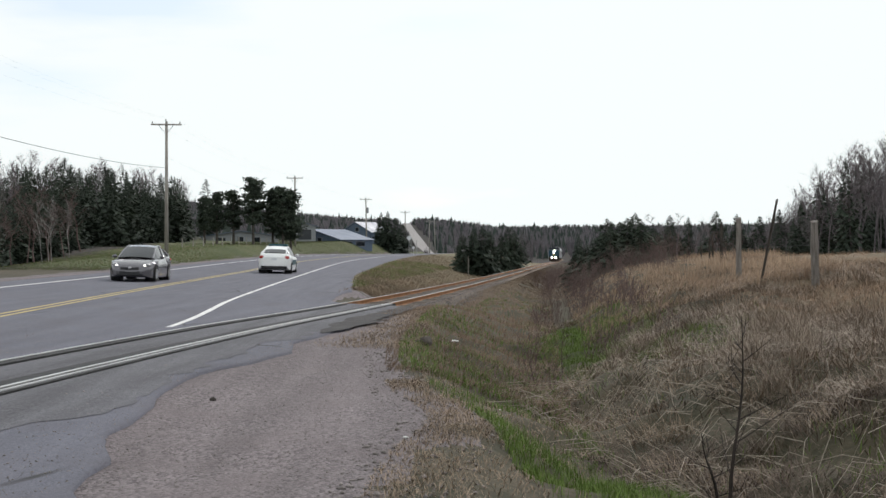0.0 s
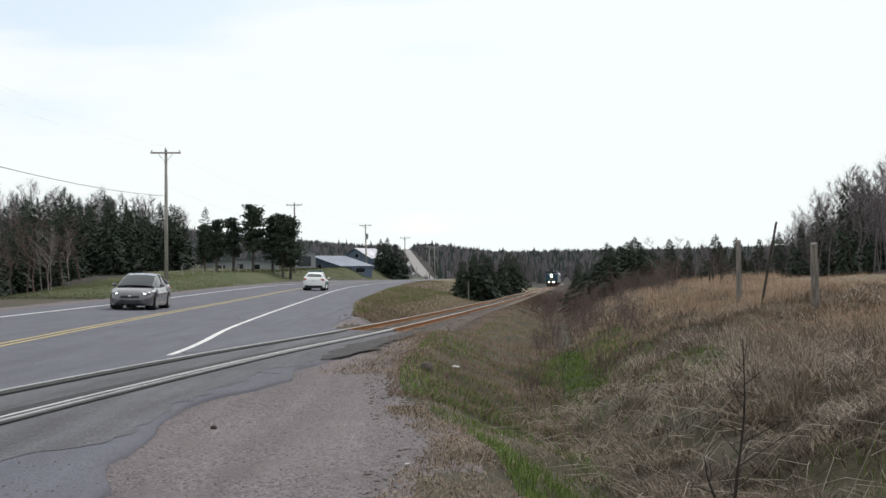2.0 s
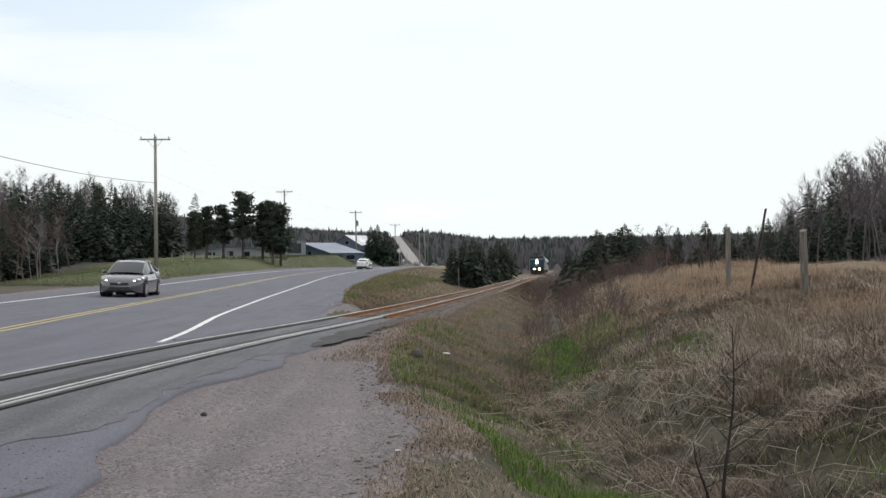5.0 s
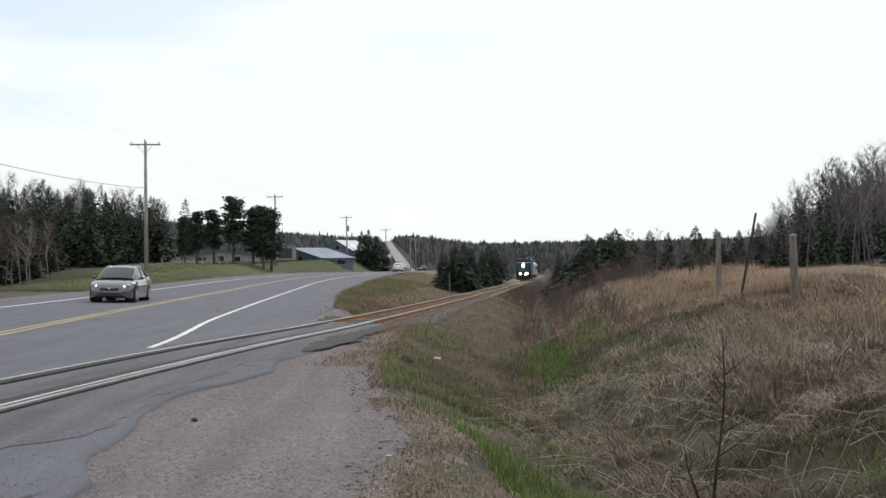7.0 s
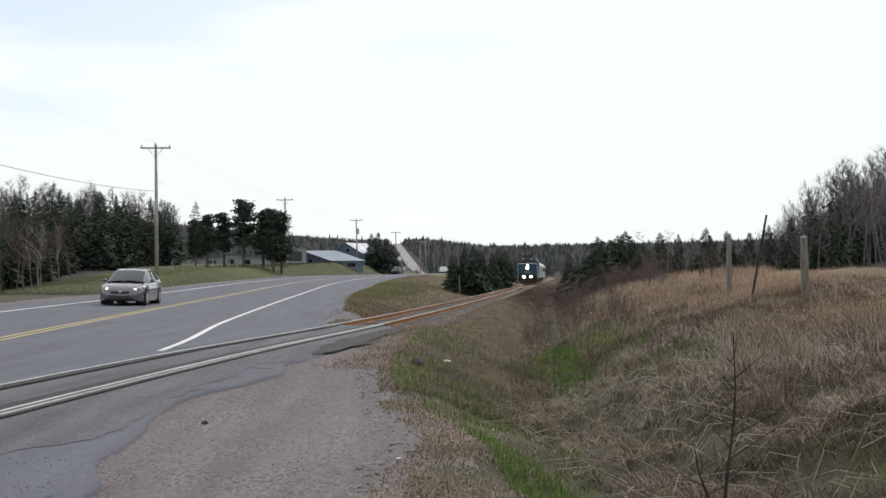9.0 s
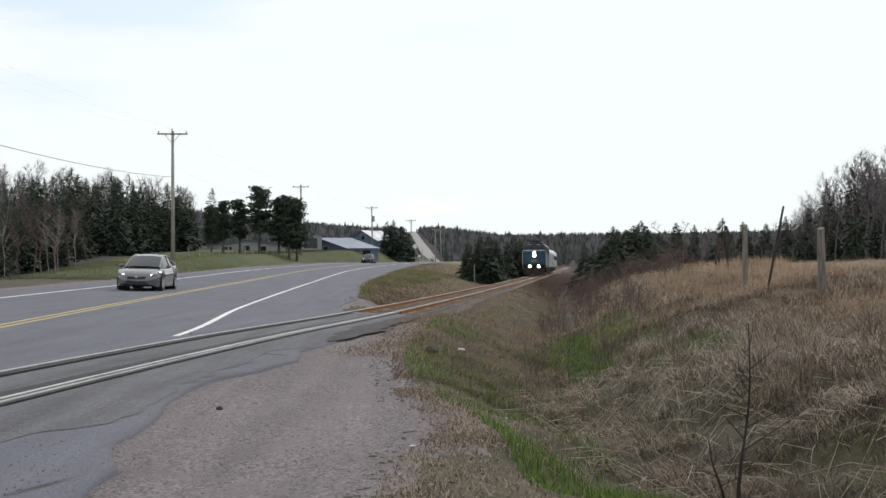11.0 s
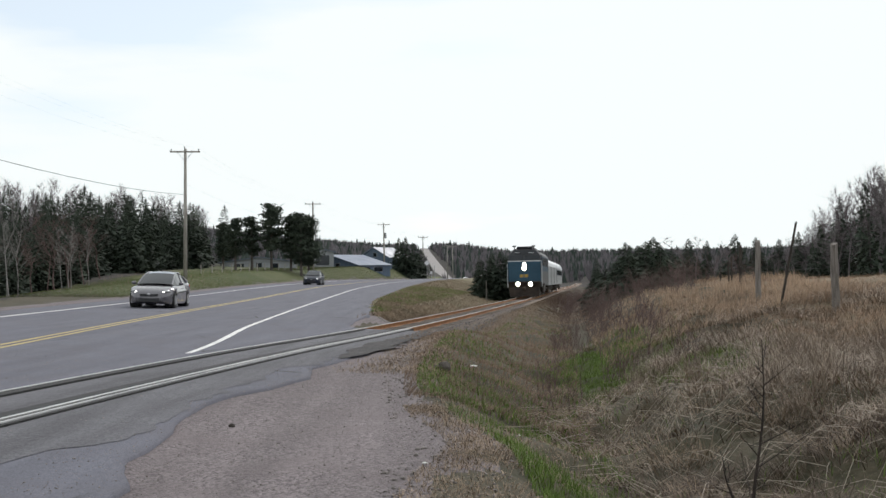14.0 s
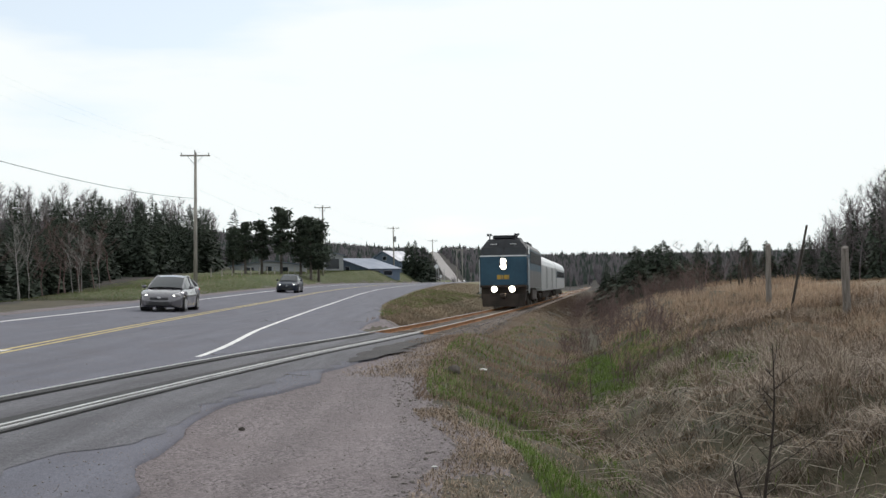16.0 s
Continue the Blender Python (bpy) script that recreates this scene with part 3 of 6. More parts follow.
# ---- trees, shrubs and grass ----
def conifer_proto(rng, tiers=15, per=8, spread=0.2, bare=0.06, sprigs=3, slim=1.0):
    """Needle boughs of a unit-high conifer, as loose triangles: boughs wind up the stem with sprays on both sides."""
    V = []
    count = tiers * per
    lob = [(rng.uniform(0, 6.28), rng.uniform(0.08, 0.25), rng.randint(1, 3), rng.uniform(3, 14)) for _ in range(3)]
    for k in range(count):
        u = (k + rng.random()) / count
        u = u ** 1.12
        z = bare + (1 - bare) * u
        a = k * 2.39996 + rng.uniform(-0.5, 0.5)
        uneven = 1 + sum(w * math.sin(q * a + ph + f * u) for ph, w, q, f in lob)
        rr = (spread * (1 - u) ** 0.8 * uneven + 0.01) * rng.choice((0.6, 0.8, 0.95, 1.1, 1.2))
        c, s = math.cos(a), math.sin(a)
        rise = rng.uniform(-0.35, 0.1) if u < 0.75 else rng.uniform(0.0, 0.7)
        for j in range(sprigs):
            t0 = 0.3 + 0.68 * ((j + rng.random()) / sprigs) ** 0.8
            side = 1 if j % 2 else -1
            b = a + side * rng.uniform(0.2, 0.9)
            L = rr * rng.uniform(0.18, 0.36) + 0.006
            w = L * 0.36 * slim
            x0, y0, z0 = c * rr * t0, s * rr * t0, z + rise * rr * t0 - 0.25 * rr * t0 * t0
            x2, y2, z2 = x0 + L * math.cos(b), y0 + L * math.sin(b), z0 - L * rng.uniform(0.0, 0.6)
            nx, ny, nz = -math.sin(b) * w, math.cos(b) * w, rng.uniform(-0.9, 0.9) * w
            V.append([(x0 - nx, y0 - ny, z0 - nz), (x2, y2, z2), (x0 + nx, y0 + ny, z0 + nz)])
    for b in range(4):
        a = b * 1.6
        V.append([(0.01 * math.cos(a), 0.01 * math.sin(a), 0.88), (0, 0, 1.03), (-0.01 * math.sin(a), 0.01 * math.cos(a), 0.88)])
    return np.array(V, float).reshape(-1, 3)


def far_conifer_proto(rng):
    """A unit-high far spruce: three ragged cones on one stem."""
    V = []
    for z0, z1, r in ((0.0, 0.55, 0.2), (0.25, 0.8, 0.155), (0.52, 1.04, 0.1)):
        ring = [(r * rng.uniform(0.7, 1.25) * math.cos(k * 0.9), r * rng.uniform(0.7, 1.25) * math.sin(k * 0.9), z0 + rng.uniform(-0.06, 0.06)) for k in range(7)]
        for k in range(7):
            V.append([ring[k], ring[(k + 1) % 7], (0, 0, z1)])
    return np.array(V, float).reshape(-1, 3)


def far_bare_proto(rng):
    """A unit-high far leafless tree: a brush of upright twigs, thinning to the top."""
    V = []
    for _ in range(24):
        a, r, z = rng.uniform(0, 6.28), 0.17 * rng.random() ** 0.6, rng.uniform(0.0, 0.45)
        x, y = r * math.cos(a), r * math.sin(a)
        b, w = rng.uniform(0, 6.28), rng.uniform(0.025, 0.055)
        V.append([(x * 0.5 - w * math.cos(b), y * 0.5 - w * math.sin(b), z), (x * 0.5 + w * math.cos(b), y * 0.5 + w * math.sin(b), z), (x * 1.2, y * 1.2, z + rng.uniform(0.35, 0.55))])
    return np.array(V, float).reshape(-1, 3)


def stick(p0, p1, r0, r1, sides=3):
    p0, p1 = np.array(p0, float), np.array(p1, float)
    d = p1 - p0
    d /= max(1e-9, np.linalg.norm(d))
    a = np.cross(d, (0.3, 0.2, 0.93))
    a /= max(1e-9, np.linalg.norm(a))
    b = np.cross(d, a)
    out = []
    ring = lambda p, r: [p + r * (math.cos(2 * math.pi * i / sides) * a + math.sin(2 * math.pi * i / sides) * b) for i in range(sides)]
    q, s = ring(p0, r0), ring(p1, r1)
    for i in range(sides):
        j = (i + 1) % sides
        out += [q[i], q[j], s[j], q[i], s[j], s[i]]
    return out


def bare_proto(rng, limbs=18, twigs=19, lean=0.03, start=0.3, thick=1.0, flat=False):
    """A unit-high leafless tree, as loose triangles."""
    T = []
    pts = [np.array([0, 0, 0.0])]
    for k in range(1, 5):
        pts.append(np.array([rng.uniform(-lean, lean) * k, rng.uniform(-lean, lean) * k, k / 4 * 0.93]))
    rad = [0.009, 0.0075, 0.0055, 0.0032, 0.0012]
    for a, b, r0, r1 in zip(pts, pts[1:], rad, rad[1:]):
        T += stick(a, b, r0, r1, 3 if flat else 4)
    for k in range(limbs):
        u = start + (0.97 - start) * (k + rng.random()) / limbs
        i = min(3, int(u / 0.93 * 4))
        f = u / 0.93 * 4 - i
        p = pts[i] * (1 - f) + pts[i + 1] * f
        a = rng.uniform(0, 2 * math.pi)
        L = (0.24 * (1.08 - u) + 0.05) * rng.uniform(0.7, 1.2)
        up = rng.uniform(0.7, 1.5)
        q = p + L * np.array([math.cos(a), math.sin(a), up]) / math.sqrt(1 + up * up) * 1.15
        if flat:
            n = np.array([-math.sin(a), math.cos(a), 0]) * 0.002 * thick
            T += [p - n, p + n, q]
        else:
            T += stick(p, q, 0.0021 * thick, 0.0009 * thick)
        for m in range(twigs):
            f2 = rng.uniform(0.25, 1.0)
            s = p * (1 - f2) + q * f2
            e = s + rng.uniform(0.04, 0.1) * np.array([rng.gauss(0, 1) * 0.55, rng.gauss(0, 1) * 0.55, rng.uniform(0.3, 1.1)])
            n = np.array([rng.gauss(0, 1), rng.gauss(0, 1), rng.gauss(0, 0.3)])
            n = n / np.linalg.norm(n) * 0.0012 * thick
            T += [s - n, s + n, e]
    return np.array(T, float)


def scatter(name, protos, places, material, label, category, seed=1):
    """Many trees as one mesh: places are rows of x, y, height, width factor."""
    rng = np.random.RandomState(seed)
    out = []
    zs = land(np.array([q[0] for q in places]), np.array([q[1] for q in places]))
    for n, (x, y, h, w) in enumerate(places):
        p = protos[n % len(protos)]
        a = rng.uniform(0, 2 * math.pi)
        c, s = math.cos(a), math.sin(a)
        q = np.empty_like(p)
        q[:, 0] = (p[:, 0] * c - p[:, 1] * s) * h * w + x
        q[:, 1] = (p[:, 0] * s + p[:, 1] * c) * h * w + y
        q[:, 2] = p[:, 2] * h + zs[n] - 0.1
        out.append(q)
    v = np.concatenate(out)
    f = np.arange(len(v)).reshape(-1, 3)
    return tagged(soup(name, v, f, material), label, category, kind="stuff")


rnd = random.Random(11)
spruces = [conifer_proto(rnd, 22, 11, rnd.uniform(0.11, 0.19), 0.02, 6, 1.3) for _ in range(9)]
small_spruces = [far_conifer_proto(rnd) for _ in range(7)]
bares = [bare_proto(rnd) for _ in range(7)]
hazy_bares = [bare_proto(rnd, 22, 17, 0.025, 0.3, 1.5, True) for _ in range(8)]
small_bares = [far_bare_proto(rnd) for _ in range(7)]


def between(a, b, depth, n, h, w, seed, hv=0.25):
    """Places along a wood's edge from a to b, thinning back from it."""
    r = random.Random(seed)
    out = []
    (x0, y0), (x1, y1) = a, b
    L = math.hypot(x1 - x0, y1 - y0)
    nx, ny = -(y1 - y0) / L, (x1 - x0) / L
    for _ in range(n):
        u, d = r.random(), depth * r.random() ** 1.3
        out.append((x0 + (x1 - x0) * u + nx * d, y0 + (y1 - y0) * u + ny * d, h * r.uniform(1 - hv, 1 + hv), w * r.uniform(0.85, 1.2)))
    return out


# wood left of the road
left_spruce = between((-27, 60), (-37, 118), 12, 100, 5.0, 1.2, 2) + between((-35, 112), (-40, 180), 12, 55, 8.0, 1.15, 22) + between((-60, 100), (-40, 178), 26, 110, 8.4, 1.1, 3) + between((-85, 130), (-45, 230), 30, 60, 9.8, 1.1, 4)
scatter("spruce_wood", spruces, left_spruce, needle, "dense dark green spruce wood beside the road", "wood")
left_bare = between((-95, 140), (-50, 240), 40, 240, 12.5, 1.05, 5, 0.13) + between((-62, 104), (-42, 190), 10, 26, 8.0, 1.0, 61)
scatter("bare_wood", hazy_bares, left_bare, grey_bark, "leafless grey hardwoods rising behind the spruces", "wood")
scatter("bare_wood", bares, between((-25.5, 58), (-34, 108), 5, 40, 4.6, 1.25, 6, 0.35), shrub_bark, "thin brown leafless saplings before the spruces", "wood")
scatter("birch_wood", bares, [(-24.7, 60.5, 5.0, 0.7), (-25.2, 62, 5.6, 0.6), (-26.3, 66, 4.9, 0.7), (-27.5, 78, 4.6, 0.9), (-28.0, 80, 4.2, 0.9), (-28.3, 79, 4.4, 0.8), (-29.4, 88, 4.6, 0.8)], birch_bark, "pale leafless birches at the edge of the wood", "wood")

# wood on the hillside to the right of the field
right_bare = between((80, 300), (40, 112), 85, 720, 11.9, 1.0, 7, 0.13)
right_bare = [(x, y, h * (0.62 + 0.38 * max(0, min(1, (x / y - 0.27) / 0.13))), w) for x, y, h, w in right_bare]
scatter("bare_wood", hazy_bares, right_bare, grey_bark, "leafless grey hardwoods on the slope beyond the field", "wood")
scatter("spruce_wood", spruces, between((80, 300), (40, 112), 22, 90, 6.4, 1.15, 8) + between((80, 300), (40, 112), 70, 70, 8.6, 0.95, 88), needle, "dark spruces among hardwoods on the slope", "wood")

# wooded hills in the distance, their haze put into the tree colours
r = random.Random(21)
far_s, far_b = [], []
for _ in range(12500):
    y = 380 + 820 * r.random() ** 0.8
    x = y * r.uniform(-0.46, 0.46)
    (far_s if r.random() < 0.3 else far_b).append((x, y, r.uniform(5, 8) if r.random() < 0.97 else 9.5, r.uniform(0.9, 1.4)))


def clear_of_ways(ps):
    x, y = np.array([q[0] for q in ps]), np.array([q[1] for q in ps])
    ok = (np.abs(x - edge_x(y) + 4) > 6.5) & ~((x / y > -0.031) & (x / y < -0.0155) & (y < 600)) & ((np.abs(x - track_x(y)) > 10) | (y > 470))
    return [q for q, k in zip(ps, ok) if k]


far_s, far_b = clear_of_ways(far_s), clear_of_ways(far_b)
scatter("far_spruce_wood", small_spruces, far_s, far_needle_hazed, "dark spruce wood, haze-tinted, on the distant hills", "wood")
scatter("far_bare_wood", small_bares, far_b, far_bark_hazed, "leafless grey wood, haze-tinted, on the distant hills", "wood")

# low wood behind the track, in the middle distance
mid_s = between((70, 330), (24, 150), 30, 70, 5.5, 1.2, 31) + between((16, 290), (60, 360), 60, 60, 7.5, 1.1, 32)
scatter("spruce_wood", spruces, [p for p in mid_s if abs(p[0] - float(track_x(p[1]))) > 6.5 and p[0] / p[1] > 0.014], needle, "young dark spruces beside the railway", "wood")
mid_b = between((66, 320), (22, 130), 30, 160, 4.5, 1.6, 34) + between((18, 330), (60, 400), 60, 120, 8, 1.2, 35)
scatter("bare_wood", bares, [p for p in mid_b if abs(p[0] - float(track_x(p[1]))) > 5.5 and p[0] / p[1] > 0.01], grey_bark, "leafless brush beside the railway", "brush")


def conifer(x, y, h, w=1.0, seed=0, tiers=22, per=10, bare=0.05, spread=0.2, label="dark green spruce tree with drooping boughs", group="spruces", mtl=None):
    g = random.Random(seed)
    z = float(land(x, y))
    t = thing("spruce_tree", label, "tree", group, at=pose(x, y, z - 0.05))
    p = conifer_proto(g, tiers + 4, per + 6, spread * w, bare, 9, 0.95) * h
    soup("crown", p, np.arange(len(p)).reshape(-1, 3), mtl or needle, t)
    bm = bmesh.new()
    tube(bm, (0, 0, 0), (0, 0, h * 0.93), 0.016 * h, 0.004 * h, 8)
    part("trunk", bm, bark, t, smooth=True)
    return t


def on(bearing, y, h, **kw):
    return conifer(bearing * y, y, h, **kw)


# spruces at the track and field
for n, (b, y, h, w) in enumerate(((0.136, 66, 2.5, 2.2), (0.15, 63, 2.7, 2.3), (0.165, 66, 3.0, 2.1), (0.178, 64, 2.6, 2.3), (0.187, 66, 2.2, 2.4), (0.142, 70, 2.9, 2.2),
                                  (0.158, 70, 3.1, 2.1), (0.172, 69, 3.3, 2.0), (0.129, 74, 2.6, 2.1), (0.122, 80, 2.6, 2.1), (0.147, 67, 3.2, 1.9), (0.193, 72, 2.2, 2.2))):
    on(b, y, h, w=w, seed=40 + n, label="bushy young spruce tree beside the railway", group="young spruces")
for n, (b, y, h, w) in enumerate(((0.203, 150, 6.6, 1.6), (0.2195, 155, 6.6, 0.9), (0.2445, 150, 7.1, 1.5), (0.263, 160, 7.2, 1.4), (0.283, 170, 7.4, 1.4), (0.232, 165, 4.2, 1.9), (0.213, 165, 3.8, 2.0), (0.301, 180, 8.6, 1.3))):
    on(b, y, h, w=w, seed=60 + n, label="tall dark spruce tree beyond the field", group="spruces beyond the field")
for n, (b, y, h, w) in enumerate(((0.018, 112, 3.9, 1.5), (0.0265, 114, 4.5, 1.4), (0.035, 112, 5.1, 1.4), (0.043, 115, 4.4, 1.5), (0.0285, 118, 4.8, 1.4), (0.052, 150, 5.2, 1.3), (0.058, 165, 6.4, 1.3), (0.064, 170, 6.0, 1.4))):
    on(b, y, h, w=w, seed=80 + n, label="young spruce tree on the strip beside the track", group="young spruces")
for n, (b, y, h, w) in enumerate(((-0.055, 238, 7.2, 1.3), (-0.049, 236, 8.4, 1.4), (-0.042, 240, 7.6, 1.4), (-0.036, 244, 6.6, 1.3))):
    on(b, y, h, w=w, seed=100 + n, label="dark spruce tree beside the farm buildings", group="farm spruces")


def pine(x, y, h, seed, wide=1.0, clear=0.35):
    g = random.Random(seed)
    t = thing("pine_tree", "tall dark pine with a clear trunk and ragged crown", "tree", "pines beside the road", at=pose(x, y, float(land(x, y)) - 0.05))
    bm = bmesh.new()
    tube(bm, (0, 0, 0), (0, 0, h * 0.95), 0.2, 0.05, 8)
    T = []
    for k in range(46):
        u = clear + (1.0 - clear) * k / 46
        a = g.uniform(0, 2 * math.pi)
        r = h * 0.26 * wide * (1.08 - u) ** 0.55 * g.uniform(0.5, 1.05) * min(1, 0.45 + (u - clear) * 4)
        p = np.array([0, 0, u * h])
        q = np.array([r * math.cos(a), r * math.sin(a), u * h + r * g.uniform(-0.1, 0.35)])
        tube(bm, p, q, 0.04, 0.012, 4, cap=False)
        for m in range(5):
            c = p + (q - p) * (1.05 - 0.17 * m)
            s = h * 0.05 * (1.15 - 0.1 * m)
            for _ in range(17):
                d = np.array([g.gauss(0, 1.15), g.gauss(0, 1.15), g.gauss(0, 0.42)])
                e = c + d * s * 0.8
                k1 = np.array([g.gauss(0, 1), g.gauss(0, 1), g.gauss(0, 0.5)]) * s * 0.3
                T += [e - k1, e + k1, e + np.array([g.gauss(0, 0.4), g.gauss(0, 0.4), g.uniform(0.1, 0.7)]) * s]
    part("trunk", bm, bark, t)
    soup("crown", np.array(T), np.arange(len(T)).reshape(-1, 3), pine_needle, t)
    return t


for n, (b, y, h, w, c) in enumerate(((-0.202, 150, 7.0, 0.95, 0.3), (-0.187, 152, 7.4, 1.0, 0.3), (-0.1695, 150, 9.0, 0.95, 0.32), (-0.152, 152, 7.8, 0.9, 0.25), (-0.143, 150, 8.6, 0.9, 0.22), (-0.136, 152, 8.4, 0.8, 0.22), (-0.213, 158, 6.6, 0.9, 0.3))):
    pine(b * y, y, h - 0.2, 200 + n, w, c)


# ---- grass ----
def blades(name, places, heights, lean, width, material, label, seed, down=None, single=False):
    """Grass blades, each a bent tapering strip of three triangles."""
    g = np.random.RandomState(seed)
    n = len(places)
    x, y = places[:, 0], places[:, 1]
    z = land(x, y) - 0.01
    a = g.uniform(0, 2 * np.pi, n)
    d = np.stack([np.cos(a), np.sin(a)], -1)
    if down is not None:
        d = d * 0.8 + down
        d /= np.linalg.norm(d, axis=1)[:, None]
    L = heights * g.uniform(0.55, 1.25, n)
    ln = np.clip(lean + 0.28 * g.randn(n), 0.02, 1.45)
    s = np.stack([-d[:, 1], d[:, 0]], -1)
    tw = g.uniform(-0.8, 0.8, n)
    s = s * np.cos(tw)[:, None] + d * np.sin(tw)[:, None]
    w = width * g.uniform(0.6, 1.4, n)
    h1, h2 = L * 0.5 * np.cos(ln * 0.7), L * np.cos(ln) * (0.5 + 0.5 * np.cos(ln * 0.5))
    r1, r2 = L * 0.5 * np.sin(ln * 0.7), L * np.sin(ln)
    base = np.stack([x, y], -1)
    P = np.empty((n, 5, 3))
    P[:, 0, :2], P[:, 1, :2] = base - s * w[:, None] / 2, base + s * w[:, None] / 2
    P[:, 0, 2] = P[:, 1, 2] = z
    mid = base + d * r1[:, None]
    P[:, 2, :2], P[:, 3, :2] = mid - s * w[:, None] * 0.4, mid + s * w[:, None] * 0.4
    P[:, 2, 2] = P[:, 3, 2] = z + h1 + 0.012
    P[:, 4, :2] = base + d * r2[:, None]
    P[:, 4, 2] = z + np.maximum(h2, 0.02)
    if single:
        P = P[:, (0, 1, 4)]
        return tagged(soup(name, P.reshape(-1, 3), np.arange(n * 3).reshape(-1, 3), material), label, "grass", kind="stuff")
    i = (np.arange(n) * 5)[:, None]
    f = np.concatenate([i + np.array([[0, 1, 3]]), i + np.array([[0, 3, 2]]), i + np.array([[2, 3, 4]])])
    return tagged(soup(name, P.reshape(-1, 3), f, material), label, "grass", kind="stuff")


def sow(n, y0, y1, left, right, seed, clump=0, near=1.0, keep=None):
    """Random places between two edges, thicker near the viewer; clump: blades to a tuft."""
    g = np.random.RandomState(seed)
    k = n // max(1, clump) if clump else n
    y = y0 + (y1 - y0) * g.random_sample(k) ** near
    x = left(y) + (right(y) - left(y)) * g.random_sample(k)
    if clump:
        x = np.repeat(x, clump) + 0.07 * g.randn(k * clump)
        y = np.repeat(y, clump) + 0.07 * g.randn(k * clump)
    p = np.stack([x, y], -1)
    if keep is not None:
        p = p[keep(p[:, 0], p[:, 1], g)]
    return p


def patch(size, seed, level):
    return lambda x, y, g: lumps(x, y, size, seed) + 0.4 * g.randn(len(x)) > level


slope_down = np.array([-0.55, -0.35])
bank_l, bank_r = lambda y: ditch_x(y) - 0.3, lambda y: ditch_x(y) + 5.5 + 0.14 * y


def fresh(x, y):
    """Where new grass shows green on the bank: two broad patches and a fringe low in the ditch."""
    a = np.exp(-((x - 0.13 * y) / 1.25) ** 2 - ((y - 26.0) / 5.5) ** 2) * 1.05
    b = np.exp(-((x - 3.7) / 0.9) ** 2 - ((y - 17.5) / 2.4) ** 2) * 0.68
    c = np.exp(-((x - 3.6) / 0.5) ** 2 - ((y - 8.6) / 0.9) ** 2) * 0.45
    return a + b + c + 0.22 * lumps(x, y, 0.7, 22) + 0.12 * lumps(x, y, 0.3, 26)


def tussocks(n, per, y0, y1, left, right, seed, near=1.4, spread=0.09, keep=None, comb=(-0.6, -0.35), wild=0.5):
    """Tufts whose blades fall outwards and downhill: places and directions."""
    g = np.random.RandomState(seed)
    y = y0 + (y1 - y0) * g.random_sample(n) ** near
    x = left(y) + (right(y) - left(y)) * g.random_sample(n)
    if keep is not None:
        k = keep(x, y, g)
        x, y = x[k], y[k]
        n = len(x)
    lay = np.repeat(np.stack([comb[0] + wild * g.randn(n), comb[1] + wild * g.randn(n)], -1), per, 0)
    off = g.randn(n * per, 2)
    p = np.stack([np.repeat(x, per), np.repeat(y, per)], -1) + off * spread
    return p, off * 0.7 + lay * 1.3


brown = lambda x, y, g: fresh(x, y) + 0.12 * g.randn(len(x)) < 0.42
mat_low = lambda x, y, g: (lumps(x, y, 0.8, 31) + 0.4 * g.randn(len(x)) > -0.15) & brown(x, y, g)
# a low dark thatch, brown mats over it, then long pale tufts combed downhill
p = sow(60000, 3.2, 36, bank_l, bank_r, 1, near=1.5, keep=mat_low)
blades("dead_grass", p, np.full(len(p), 0.24), 1.25, 0.008, thatch, "low dark brown thatch of rotted grass on the bank", 1, slope_down)
p, fall = tussocks(1050, 44, 3.2, 34, bank_l, bank_r, 2, keep=brown)
blades("dead_grass", p, np.full(len(p), 0.36), 1.25, 0.005, straw, "tufts of long dead grass draped over the ditch bank", 2, fall)
high = lambda x, y, g: (x > ditch_x(y) + 1.3 + 0.03 * y) & (lumps(x, y, 1.5, 35) > -0.25) & brown(x, y, g)
p, fall = tussocks(330, 80, 5.0, 27, lambda y: ditch_x(y) + 1.0, bank_r, 33, 1.25, 0.13, high, (-0.8, -0.2), 0.55)
blades("dead_grass", p, np.full(len(p), 0.62), 1.3, 0.005, straw_pale, "long pale matted grass combed down the bank", 33, fall)
near_bank = lambda y: ditch_x(y) - 0.4
p, fall = tussocks(520, 50, 3.6, 10.5, near_bank, lambda y: ditch_x(y) + 4.2, 37, 1.0, 0.12, lambda x, y, g: lumps(x, y, 0.6, 38) > -0.35, (-0.4, -0.2), 0.8)
blades("dead_grass", p, np.full(len(p), 0.34), 1.3, 0.0045, thatch, "tangled dead grass lying over the near bank", 37, fall)
p, fall = tussocks(60, 70, 11, 21, lambda y: ditch_x(y) + 1.2, lambda y: ditch_x(y) + 4.5, 36, 1.1, 0.1, None, (-0.1, -0.3), 0.3)
blades("dead_grass", p, np.full(len(p), 0.5), 0.7, 0.006, straw_pale, "upright tufts of pale dead grass on the bank", 36, fall)
p = sow(34000, 9, 40, lambda y: ditch_x(y) + 1.8, bank_r, 3, near=1.3, keep=lambda x, y, g: (lumps(x, y, 2.2, 21) + 0.3 * g.randn(len(x)) > -0.1) & brown(x, y, g))
blades("dead_grass", p, np.full(len(p), 0.3), 1.0, 0.008, straw_red, "reddish brown matted dead grass", 3, slope_down)
p = sow(130000, 7, 38, lambda y: ditch_x(y) - 0.5, lambda y: ditch_x(y) + 4.2, 4, near=0.9, keep=lambda x, y, g: fresh(x, y) + 0.2 * g.randn(len(x)) > 0.5)
